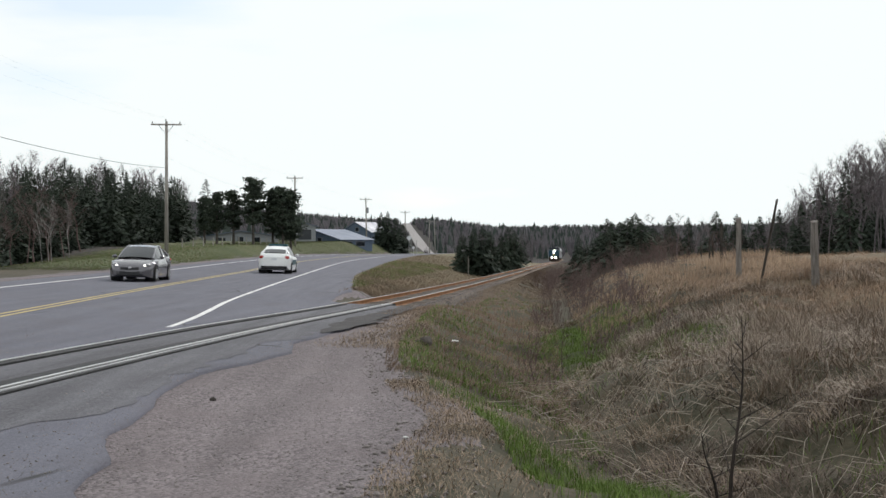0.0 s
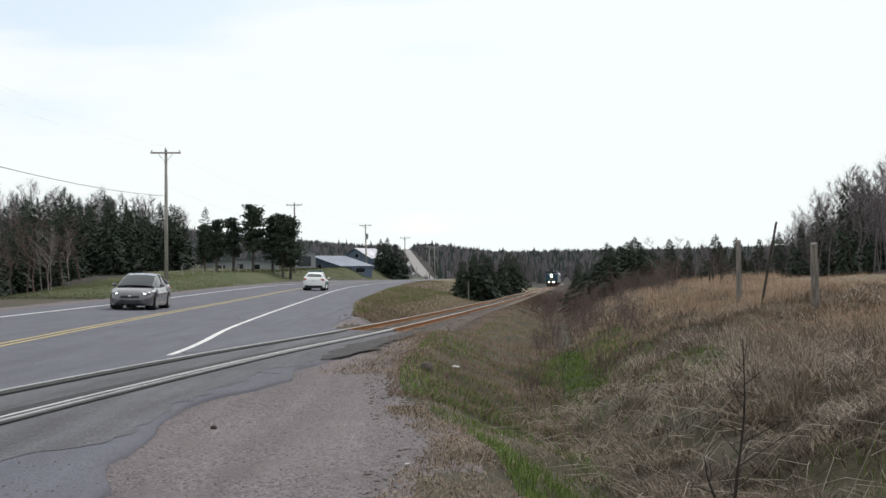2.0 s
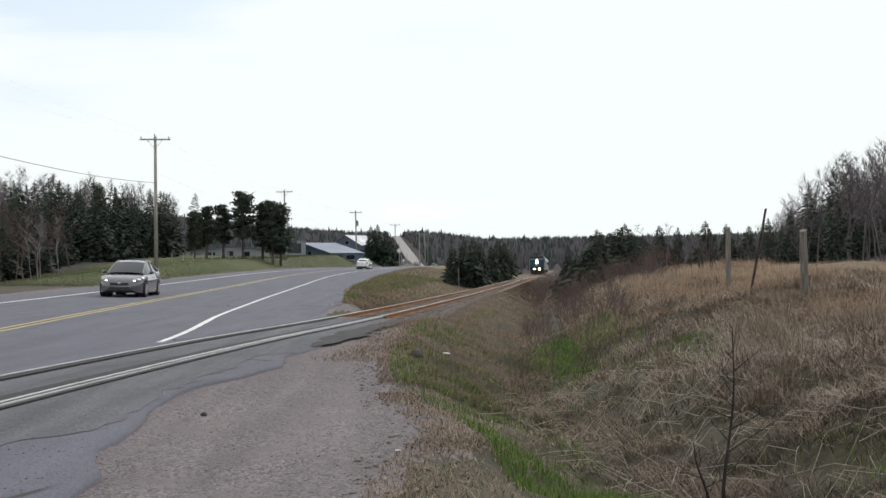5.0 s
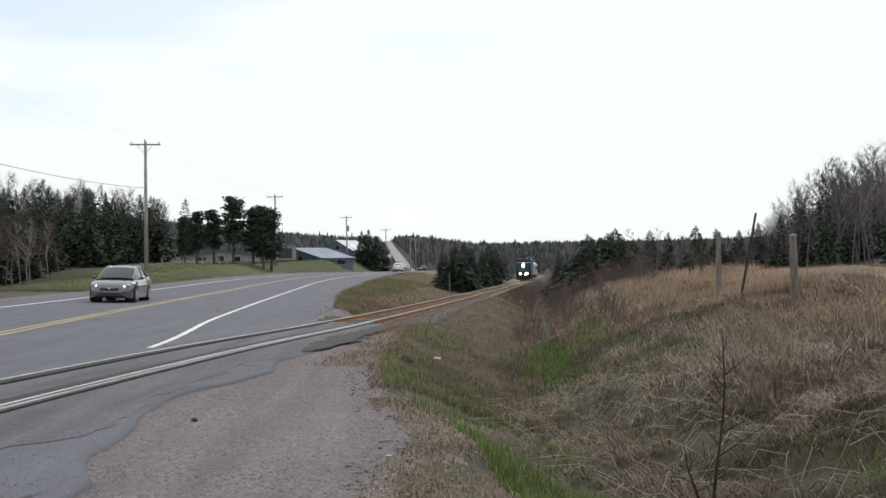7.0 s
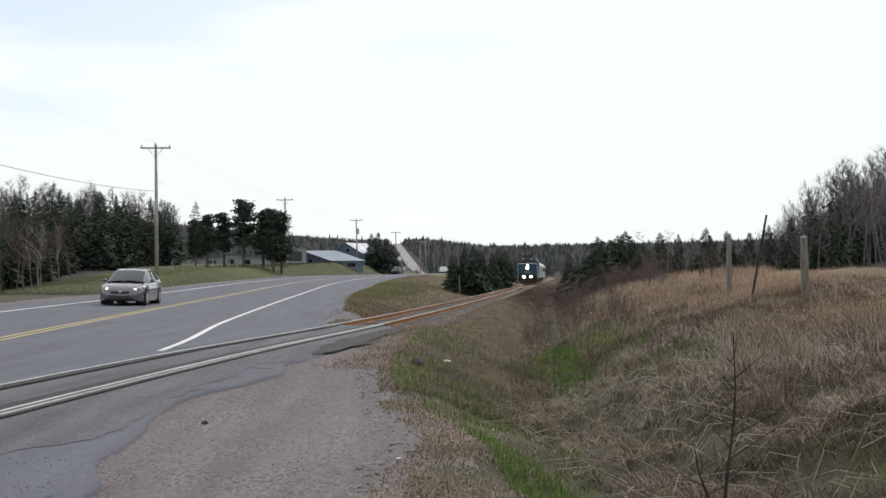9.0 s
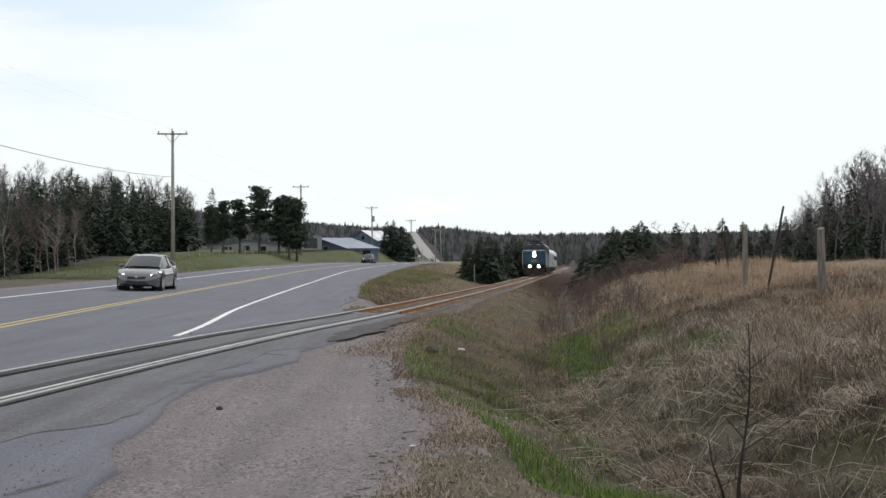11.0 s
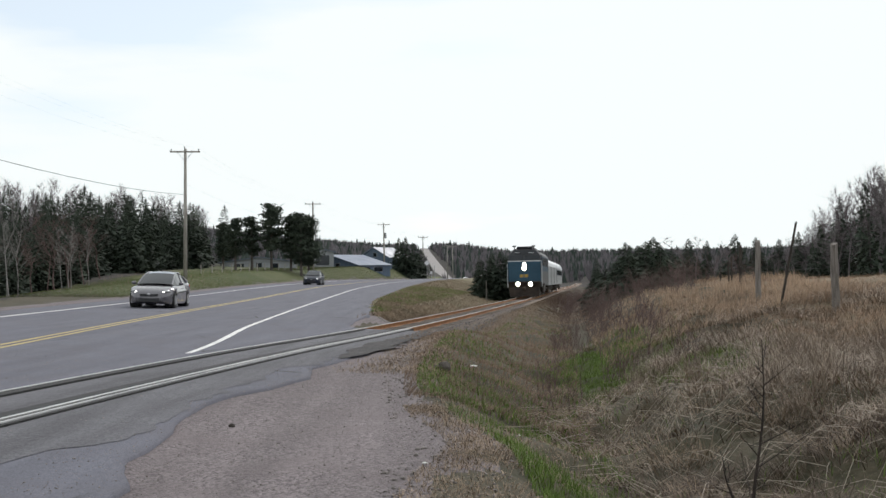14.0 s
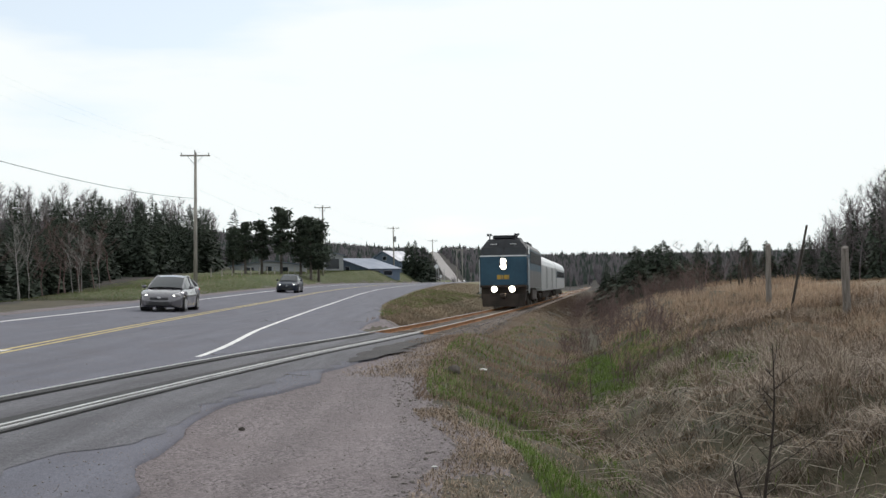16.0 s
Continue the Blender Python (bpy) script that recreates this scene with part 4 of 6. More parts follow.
blades("green_grass", p, np.full(len(p), 0.15), 0.5, 0.008, green_grass, "patches of fresh green grass on the bank", 4)
p = sow(17000, 4, 13, lambda y: lip_x(y) - 0.25, lambda y: lip_x(y) + 0.2 + 0.35 * (ditch_x(y) - lip_x(y)) * ramp(y, 11, 7), 45, near=1.1, keep=patch(0.45, 29, -0.2))
blades("dead_grass", p, np.full(len(p), 0.07), 1.2, 0.005, straw, "short trampled dead grass beside the gravel", 45)
p = sow(60000, 3.2, 18, lambda y: lip_x(y) + 0.2 + 0.34 * (ditch_x(y) - lip_x(y)) * ramp(y, 11, 7), lambda y: ditch_x(y) - 0.05, 5, near=1.3, keep=lambda x, y, g: lumps(x, y, 0.8, 23) + 0.4 * g.randn(len(x)) > 0.0 + 0.9 * ramp(y, 9.5, 13))
blades("green_grass", p, np.full(len(p), 0.12), 0.45, 0.006, green_grass, "strip of fresh green grass along the ditch", 5)
p = sow(16000, 17, 34, lambda y: pave_right(y) + 0.15, lambda y: lip_x(y) + 0.3, 48, near=1.0, keep=lambda x, y, g: ramp(x, pave_right(y), lip_x(y)) + 0.3 * g.randn(len(x)) + 0.3 * lumps(x, y, 0.7, 49) > 0.45)
blades("dead_grass", p, np.full(len(p), 0.09), 1.15, 0.008, straw, "thin dead grass and leaf litter beside the crossing", 48)
p = sow(22000, 3.2, 24, lambda y: lip_x(y) - 0.1, lambda y: ditch_x(y), 6, near=1.2, keep=patch(0.5, 27, -0.1))
blades("dead_grass", p, np.full(len(p), 0.12), 1.1, 0.006, straw, "short dead grass at the gravel's edge", 6)
p = sow(60000, 14, 150, lambda y: np.where(y > 26, track_x(y) + 1.55, lip_x(y) - 0.2), lambda y: ditch_x(y) + 0.4, 7, near=1.3)
blades("dead_grass", p, np.full(len(p), 0.16), 0.8, 0.012, straw_red, "short brown grass between the track and the ditch", 7)
p = sow(20000, 14, 60, lambda y: np.maximum(track_x(y) + 2.6, lip_x(y)), lambda y: ditch_x(y) + 0.4, 8, near=1.3, keep=patch(2.4, 24, 0.0))
blades("green_grass", p, np.full(len(p), 0.13), 0.5, 0.012, green_grass, "green grass in the ditch bottom", 8)
p = sow(90000, 16, 110, lambda y: ditch_x(y) + 3.6, lambda y: 0.47 * y + 2, 9, near=1.5)
blades("field_grass", p, np.full(len(p), 0.2), 0.5, 0.011, field_straw, "tall tan dead grass over the field", 9, single=True)
p = sow(30000, 24, 120, lambda y: ditch_x(y) + 1.0, lambda y: ditch_x(y) + 4 + 0.12 * y, 10, near=1.4)
blades("field_grass", p, np.full(len(p), 0.36), 0.4, 0.012, field_straw, "reddish dead grass along the field's edge", 10)
fade = lambda x, y, g: g.random_sample(len(x)) < ramp(y, 36, 58) * ramp(x - pave_right(y), -0.1, 1.0)
p = sow(70000, 38, 190, lambda y: pave_right(y) + 0.05, lambda y: track_x(y) - 1.9, 11, near=1.5, keep=fade)
blades("strip_grass", p, np.full(len(p), 0.17), 0.6, 0.03, straw, "short dead grass between the road and the track", 11, single=True)
fade = lambda x, y, g: g.random_sample(len(x)) < ramp(y, 38, 60) * ramp(x - pave_right(y), -0.1, 1.0)
p = sow(44000, 39, 120, lambda y: pave_right(y) + 0.05, lambda y: pave_right(y) + 0.6 * (track_x(y) - 2.4 - pave_right(y)), 12, near=1.4, keep=lambda x, y, g: patch(5, 25, -0.2)(x, y, g) & fade(x, y, g))
blades("green_grass", p, np.full(len(p), 0.12), 0.5, 0.03, green_grass, "short green grass between the road and the track", 12, single=True)
p = sow(80000, 60, 240, lambda y: edge_x(y) - 24, lambda y: edge_x(y) - LANE - LANE_LEFT - 2.6, 13, near=1.2)
blades("verge_grass", p, np.full(len(p), 0.11), 0.5, 0.028, verge_green, "mown green grass on the road verge", 13, single=True)
p = sow(16000, 60, 240, lambda y: edge_x(y) - 26, lambda y: edge_x(y) - LANE - LANE_LEFT - 2.6, 14, near=1.2)
blades("verge_grass", p, np.full(len(p), 0.12), 0.6, 0.028, straw, "dead grass mixed into the road verge", 14, single=True)
p = sow(26000, 55, 210, lambda y: track_x(y) + 1.5, lambda y: ditch_x(y) + 0.06 * y, 15, near=1.3)
blades("dead_grass", p, np.full(len(p), 0.24), 0.6, 0.03, straw, "rough dead grass along the railway's shoulder", 15, single=True)


# bare shrubs along the track
def shrubs(name, places, material, label, seed):
    g = random.Random(seed)
    T = []
    for (x, y, h), z in zip(places, land(np.array([q[0] for q in places]), np.array([q[1] for q in places]))):
        for k in range(9):
            b = np.array([x + g.gauss(0, 0.12), y + g.gauss(0, 0.12), z])
            e = b + h * g.uniform(0.6, 1.1) * np.array([g.gauss(0, 0.28), g.gauss(0, 0.28), 1.0])
            T += stick(b, e, 0.008, 0.002)
            for m in range(6):
                f = g.uniform(0.3, 0.95)
                s = b + (e - b) * f
                T += stick(s, s + h * 0.28 * np.array([g.gauss(0, 0.5), g.gauss(0, 0.5), g.uniform(0.2, 0.9)]), 0.004, 0.001)
    return tagged(soup(name, np.array(T), np.arange(len(T)).reshape(-1, 3), material), label, "shrubs", kind="stuff")


g = random.Random(51)
sh = [(float(ditch_x(y)) + g.uniform(-0.2, 2.6), y, g.uniform(0.5, 1.0)) for y in [g.uniform(17, 42) for _ in range(38)]]
shrubs("bare_shrubs", sh, shrub_bark, "leafless reddish shrubs on the bank beside the track", 1)
sh = [(float(ditch_x(y)) + g.uniform(1.0, 4.5), y, g.uniform(0.8, 1.5)) for y in [g.uniform(44, 64) for _ in range(26)]] + [(float(ditch_x(y)) + g.uniform(0, 7), y, g.uniform(0.8, 1.7)) for y in [g.uniform(40, 95) for _ in range(90)]] + [(float(track_x(y)) + g.uniform(3.4, 9), y, g.uniform(1.2, 2.1)) for y in [g.uniform(80, 135) for _ in range(110)]]
shrubs("bare_shrubs", sh, shrub_bark, "leafless reddish shrubs below the spruces", 2)


# ---- poles and wires along the road ----
def ball(bm, c, r, sx=1, sy=1, sz=1, seg=10, mi=0):
    m = Matrix.Translation(c) @ Matrix.Diagonal((r * sx, r * sy, r * sz, 1))
    made = bmesh.ops.create_uvsphere(bm, u_segments=seg, v_segments=max(5, seg // 2), radius=1, matrix=m)
    for f in {f for v in made["verts"] for f in v.link_faces}:
        f.material_index = mi


POLES = ((-22.0, 89.0, 11.78, 0.6), (-21.8, 165.0, 12.26, 0.4), (-15.3, 224.0, 11.62, -0.3), (-9.2, 273.0, 10.54, 0.4), (-4.0, 333.0, 9.7, 0.2), (-2.4, 336.0, 9.6, 0.0))
ARM = {}
for n, (px, py, ptop, tilt) in enumerate(POLES):
    z = float(land(px, py))
    h = ptop - z
    t = thing("utility_pole", "tall grey wooden utility pole with a crossarm", "utility pole", "poles along the road", at=pose(px, py, z, 0, tilt, 4))
    bm = bmesh.new()
    tube(bm, (0, 0, -0.3), (0, 0, h), 0.17, 0.105, 12)
    part("pole_shaft", bm, pole_wood, t, smooth=True)
    bm = bmesh.new()
    box(bm, -1.2, 1.2, -0.21, -0.1, h - 0.32, h - 0.2, 0.015)
    part("crossarm", bm, pole_wood, t)
    for s in (-1, 1):
        bm = bmesh.new()
        tube(bm, (0.6 * s, -0.22, h - 0.31), (0.06 * s, -0.2, h - 0.95), 0.02, 0.02, 6)
        part("brace", bm, steel, t)
    for k, ix in enumerate((-1.08, -0.02, 1.08)):
        bm = bmesh.new()
        tube(bm, (ix, -0.155, h - 0.2), (ix, -0.155, h - 0.04 + (0.2 if k == 1 else 0)), 0.035, 0.05, 8)
        part("insulator", bm, insulator, t)
        ARM[n, k] = t.matrix_basis @ Vector((ix, -0.155, h - 0.02 + (0.2 if k == 1 else 0)))
    if n == 2:
        bm = bmesh.new()
        tube(bm, (0.32, 0, h - 3.0), (0.32, 0, h - 1.9), 0.22, 0.22, 12)
        part("transformer", bm, steel, t, "grey drum transformer")
    ARM[n, 3] = t.matrix_basis @ Vector((0.14, -0.1, h - 2.9))


def wire(a, b, sag, r=0.011):
    bm = bmesh.new()
    a, b = Vector(a), Vector(b)
    pts = [a.lerp(b, u) - Vector((0, 0, sag * 4 * u * (1 - u))) for u in np.linspace(0, 1, 17)]
    for p, q in zip(pts, pts[1:]):
        tube(bm, p, q, r, r, 4, cap=False)
    return tagged(part("overhead_wire", bm, cable_mat), "thin dark overhead wire slung between poles", "wire", "overhead wires")


near_pole = {k: ARM[0, k] + Vector((2.5, -78, -1.0)) for k in range(4)}
for k in (3,):
    wire(ARM[0, k] + Vector((0, 0, -0.8)), near_pole[k], 1.1, 0.016)
for k in (0, 1, 2):
    wire(ARM[0, k], near_pole[k], 1.0, 0.0014)
for n in range(4):
    for k in (0, 1, 2, 3):
        wire(ARM[n, k], ARM[n + 1, k], 0.9, 0.0022 if k < 3 else 0.004)


# ---- field fence ----
def fence_post(x, y, top, r, m, lean=(0, 0), label="weathered grey round wooden fence post in dead grass"):
    z = float(land(x, y))
    t = thing("fence_post", label, "fence post", "posts of the field fence", at=pose(x, y, z, lean[0], lean[1], 0))
    h = top - z
    bm = bmesh.new()
    rings = []
    g = random.Random(int(y * 7))
    for k in range(8):
        u = k / 7
        rr = r * (1.08 - 0.14 * u)
        rings.append([(rr * (1 + 0.06 * g.gauss(0, 1)) * math.cos(a), rr * (1 + 0.06 * g.gauss(0, 1)) * math.sin(a), -0.2 + (h + 0.2) * u + (0.03 * math.cos(a - 1) if k == 7 else 0)) for a in np.linspace(0, 2 * math.pi, 12, endpoint=False)])
    loft(bm, rings)
    part("post_shaft", bm, m, t)
    return t


fence_post(7.75, 23.3, 1.97, 0.078, post_wood, (0, -0.6))
fence_post(7.58, 28.7, 2.18, 0.068, post_wood, (0, 0.4))
fence_post(6.88, 24.3, 2.5, 0.026, dark_wood, (0, 11.5), "thin dark leaning steel fence stake in dead grass")
fence_post(9.95, 40.0, 2.3, 0.05, dark_wood, (0, 0.5), "thin dark weathered fence post in dead grass")
fence_post(10.6, 44.0, 1.95, 0.04, dark_wood, (0, 0.2), "thin dark weathered fence post in dead grass")
fence_post(11.2, 47.0, 1.8, 0.04, dark_wood, (0, -0.8), "thin dark weathered fence post in dead grass")
for n, fy in enumerate((52, 58, 64, 71, 78)):
    fence_post(12.0 + (fy - 52) * 0.11, fy, float(land(12.0 + (fy - 52) * 0.11, fy)) + 0.75 + 0.1 * (n % 3), 0.03, dark_wood, label="short thin dark fence stake in dead grass")
for k, zz in enumerate((1.0, 1.3)):
    for a, b in (((7.77, 23.3), (7.62, 28.7)), ((7.62, 28.7), (9.95, 40.0)), ((9.95, 40), (12.0, 52))):
        za, zb = float(land(*a)), float(land(*b))
        bm = bmesh.new()
        tube(bm, (*a, za + zz * 0.7), (*b, zb + zz * 0.7), 0.0025, 0.0025, 4)
        tagged(part("fence_wire", bm, cable_mat), "thin rusty wire strung on the fence posts", "wire", "fence wires")


# ---- farm buildings ----
def gable(name, label, x, y, turn, w, l, wall_h, rise, wall_m, roof_m, lift=0.0, gambrel=False, over=0.35, openings=(), prof=None):
    """A building with its gable ends along local y."""
    z = float(land(x, y)) + lift
    t = thing(name, label, "building", at=pose(x, y, z, 0, 0, turn))
    prof = prof or [(-w / 2, wall_h), (0, wall_h + rise), (w / 2, wall_h)] if not gambrel else [(-w / 2, wall_h), (-w * 0.33, wall_h + rise * 0.62), (0, wall_h + rise), (w * 0.33, wall_h + rise * 0.62), (w / 2, wall_h)]
    bm = bmesh.new()
    loft(bm, [[(-w / 2, s, -1.0), *[(a, s, b) for a, b in prof], (w / 2, s, -1.0)] for s in (-l / 2, l / 2)])
    part("wall", bm, wall_m, t)
    for i, (p, q) in enumerate(zip(prof, prof[1:])):
        d = Vector((q[0] - p[0], q[1] - p[1])).normalized()
        n = Vector((-d.y, d.x)) * 0.12
        e0 = over if i == 0 else 0
        e1 = over if i == len(prof) - 2 else 0
        p2, q2 = (p[0] - d.x * e0, p[1] - d.y * e0), (q[0] + d.x * e1, q[1] + d.y * e1)
        bm = bmesh.new()
        loft(bm, [[(p2[0], s, p2[1] + 0.01), (q2[0], s, q2[1] + 0.01), (q2[0] + n.x, s, q2[1] + n.y), (p2[0] + n.x, s, p2[1] + n.y)] for s in (-l / 2 - over, l / 2 + over)])
        part("roof", bm, roof_m if not (rise > 1.9 and i == 1) else metal_white, t)
    for nm, side, c, z0, ww, hh in openings:
        o = part_open(nm, side, c, z0, ww, hh, w, l, t)
    return t


def part_open(nm, side, c, z0, ww, hh, w, l, t):
    bm = bmesh.new()
    m = Matrix.Identity(4)
    if side == "front":
        m = Matrix.Translation((c, -l / 2, z0))
    elif side == "right":
        m = Matrix.Translation((w / 2, c, z0)) @ Matrix.Rotation(radians(90), 4, "Z")
    box(bm, -ww / 2 - 0.08, ww / 2 + 0.08, -0.06, 0.04, -0.08, hh + 0.08, 0.01, m=m)
    fr = part(nm, bm, siding_white, t)
    bm = bmesh.new()
    box(bm, -ww / 2, ww / 2, -0.075, -0.03, 0, hh, 0.01, m=m)
    part("pane" if nm == "window" else "leaf", bm, glass_dark, fr)
    return fr


gable("long_shed", "long blue-grey shed with a pale blue lean-to roof", -19.0, 213.2, -30.5, 6.2, 10.5, 1.0, 1.0, barn_wall, barn_roof, -0.95, openings=(("window", "front", -1.6, 0.9, 0.9, 0.7), ("door", "right", -3.0, 0.0, 2.8, 0.8), ("door", "right", 1.2, 0.0, 2.8, 0.8)), prof=[(-3.1, 3.1), (3.1, 1.2)])
gable("barn", "blue-grey barn with a patchy pale metal roof", -17.2, 248, -24, 7.6, 9, 3.0, 2.2, barn_wall, barn_roof, 0.1, openings=(("window", "front", 0.4, 3.2, 0.8, 0.8),))
gable("farmhouse", "low pale house seen between pine trunks", -33.5, 184, 14, 12, 7, 1.5, 0.8, siding_white, barn_roof, -0.8, openings=(("window", "front", -3, 0.5, 1.2, 0.8), ("window", "front", 2.5, 0.5, 1.2, 0.8), ("door", "front", 0, 0.0, 0.9, 1.4)))
gable("garage", "pale garage with a flat-pitched roof beside the road", -25.6, 206, 10, 4, 6, 2.5, 0.5, siding_white, barn_roof, 0.2, openings=(("door", "front", 0, 0.1, 2.4, 1.8),))

# verge fence by the pines
for n in range(15):
    fy = 118 + n * 4.2
    fx = -27.5 + 0.055 * (fy - 118)
    z = float(land(fx, fy))
    bm = bmesh.new()
    tube(bm, (fx, fy, z - 0.2), (fx, fy, z + 0.95), 0.07, 0.06, 8)
    tagged(part("verge_post", bm, pole_wood), "short grey wooden post on the grass verge", "fence post", "posts on the verge")


def sign(x, y, h, size, turn, label):
    z = float(land(x, y))
    t = thing("road_sign", label, "road sign", at=pose(x, y, z, 0, 0, turn))
    bm = bmesh.new()
    box(bm, -0.04, 0.04, -0.04, 0.04, -0.2, h + size * 0.5, 0.005)
    part("sign_post", bm, steel, t)
    bm = bmesh.new()
    box(bm, -size / 2, size / 2, -0.06, -0.045, -size / 2, size / 2, 0.004, m=Matrix.Translation((0, 0, h)) @ Matrix.Rotation(radians(45), 4, "Y"))
    part("sign_board", bm, plate_mat, t)


sign(-0.0302 * 215, 215, 3.1, 0.75, 0, "grey back of a diamond road sign on a post")
sign(-0.0265 * 200, 200, 1.2, 0.4, 8, "small grey roadside marker sign on a post")
for b in (-0.0285, -0.0235):
    x, y = b * 212, 212
    z = float(land(x, y))
    bm = bmesh.new()
    tube(bm, (x, y, z - 0.2), (x, y, z + (3.2 if b < -0.025 else 2.6)), 0.05, 0.05, 8)
    tagged(part("sign_post", bm, steel), "bare grey roadside sign post", "post")
# guard rail on the far bend
t = thing("guard_rail", "galvanised guard rail on the far bend", "guard rail")
bm = bmesh.new()
gy = np.arange(236, 300, 4.0)
loft(bm, [[(float(pave_right(y)) + 0.8 + a, y, float(road_z(y)) + b) for a, b in ((0, 0.45), (0.06, 0.5), (0, 0.6), (0.06, 0.7), (0, 0.75), (-0.04, 0.6))] for y in gy])
part("rail_beam", bm, steel, t)
for y in gy[::1]:
    bm = bmesh.new()
    gx = float(pave_right(y)) + 0.9
    box(bm, gx - 0.06, gx + 0.06, y - 0.06, y + 0.06, float(road_z(y)) - 0.9, float(road_z(y)) + 0.72, 0.01)
    part("rail_post", bm, pole_wood, t)

# small utility post on the strip beside the young spruces
x, y = 0.0225 * 108, 108.0
bm = bmesh.new()
tube(bm, (x, y, float(land(x, y)) - 0.2), (x, y, float(land(x, y)) + 1.9), 0.045, 0.04, 8)
tagged(part("track_post", bm, post_wood), "short grey wooden post beside the railway", "post")


# ---- stones, clods and litter ----
def pebble_field(name, places, sizes, material, label, seed):
    g = np.random.RandomState(seed)
    base = np.array([(1, 0, 0), (0, 1, 0), (-1, 0, 0), (0, -1, 0), (0, 0, 0.8), (0, 0, -0.8)], float)
    tri = np.array([(0, 1, 4), (1, 2, 4), (2, 3, 4), (3, 0, 4), (1, 0, 5), (2, 1, 5), (3, 2, 5), (0, 3, 5)])
    n = len(places)
    a = g.uniform(0, 6.28, n)
    v = base[None] * (1 + 0.35 * g.randn(n, 6, 1)) * sizes[:, None, None] * np.stack([np.ones(n), g.uniform(0.6, 1, n), g.uniform(0.4, 0.8, n)], -1)[:, None]
    c, s = np.cos(a)[:, None], np.sin(a)[:, None]
    x, y = v[..., 0] * c - v[..., 1] * s, v[..., 0] * s + v[..., 1] * c
    px, py = places[:, 0], places[:, 1]
    P = np.stack([x + px[:, None], y + py[:, None], v[..., 2] + (np.maximum(land(px, py), np.where(px < pave_right(py), paved(px, py), -9)) + 0.15 * sizes)[:, None]], -1)
    f = (np.arange(n) * 6)[:, None, None] + tri[None]
    return tagged(soup(name, P.reshape(-1, 3), f.reshape(-1, 3), material), label, "gravel", kind="stuff")


g = np.random.RandomState(3)
p = sow(11000, 4.5, 20, lambda y: pave_right(y) - 0.6 + 0.5 * lumps(y, 0 * y, 0.5, 71), lambda y: lip_x(y) + 0.25, 41, near=1.4)
pebble_field("loose_gravel", p, 0.004 + 0.009 * g.random_sample(len(p)) ** 3, stone_mat, "loose grey and pinkish gravel on the forecourt", 4)
p = sow(2600, 4.5, 20, lambda y: -9 + 0 * y, lambda y: pave_right(y) - 0.2, 46, near=1.2)
pebble_field("road_grit", p, 0.006 + 0.012 * g.random_sample(len(p)) ** 4, stone_mat, "scattered grit and chips on the asphalt", 46)
p = sow(1500, 5, 22, lambda y: lip_x(y) - 0.5, lambda y: lip_x(y) + 0.5, 42, near=1.2)
pebble_field("edge_stones", p, 0.012 + 0.025 * g.random_sample(len(p)) ** 3, stone_mat, "stones and crumbs along the gravel's edge", 5)
yy = 33 + 50 * g.random_sample(13000) ** 1.5
sd = g.uniform(-1.6, 2.1, 13000)
p = np.stack([track_x(yy) + sd, yy], -1)
n = len(p)
P = pebble_field("track_ballast", p, 0.014 + 0.02 * g.random_sample(n), ballast_mat, "loose crushed-stone ballast beside the rails", 6)
co = np.empty(n * 18)
P.data.vertices.foreach_get("co", co)
co = co.reshape(n, 6, 3)
cz = rail_z(yy) - 0.2 - 0.38 * np.clip(np.abs(sd) - 1.5, 0, 1.2) - 0.14 * (1 - ramp(yy, 33, 36))
co[:, :, 2] += (cz + 0.03 - np.maximum(land(p[:, 0], p[:, 1]), np.where(p[:, 0] < pave_right(yy), paved(p[:, 0], yy), -9)))[:, None]
P.data.vertices.foreach_set("co", co.ravel())


def rock(x, y, r, material, name, label, category, seed, flat=0.7, lift=0.3):
    bm = bmesh.new()
    bmesh.ops.create_icosphere(bm, subdivisions=2, radius=r)
    for v in bm.verts:
        v.co *= 1 + 0.28 * noise.noise(v.co / r * 1.3 + Vector((seed, 0, 0)))
        v.co.z *= flat
    ob = part(name, bm, material)
    ob.matrix_basis = pose(x, y, float(land(x, y)) + r * lift, 0, 0, seed * 37)
    return tagged(ob, label, category)


rock(-2.32, 11.2, 0.034, dark_wood, "clod", "small dark clod lying on the gravel", "clod", 1)
rock(-0.29, 18.2, 0.1, bark, "stone", "dark grey stone lying on the grass edge", "stone", 2, 0.95, 0.9)
rock(-0.42, 18.3, 0.07, dark_wood, "clod", "dark clod beside the stone", "clod", 3)
rock(0.2, 21.8, 0.09, litter, "flat_stone", "pale flat stone in the short brown grass", "stone", 4, 0.25)
for n, (b, y) in enumerate(((-0.004, 15.2), (0.049, 12.6), (0.02, 16.8), (0.058, 11.0), (-0.035, 9.0), (0.115, 7.6), (0.31, 8.2), (0.345, 7.5))):
    rock(b * y, y, 0.018 + 0.008 * (n % 3), litter, "litter_scrap", "small white scrap of litter in the grass", "litter", 10 + n, 0.3)
rock(-0.0785 * 214, 214, 0.6, metal_white, "boulder", "small white boulder on the farm verge", "stone", 30, 0.6)

# smeared tar along the crossing's edge
ys = np.arange(19.4, 31.5, 0.12)
swell = lambda y: np.sin(np.clip((y - 19.4) / 12.1, 0, 1) * np.pi) ** 0.5
tarred = strip("tar_edge", ys, lambda y: pave_right(y) - (0.5 + 0.16 * lumps(y, 0 * y, 0.7, 41)) * swell(y), lambda y: pave_right(y) + (0.28 + 0.2 * lumps(y, 0 * y, 0.45, 42)) * swell(y), lambda x, y: np.maximum(paved(x, y), land(x, y)), 0.014, tar, 8)
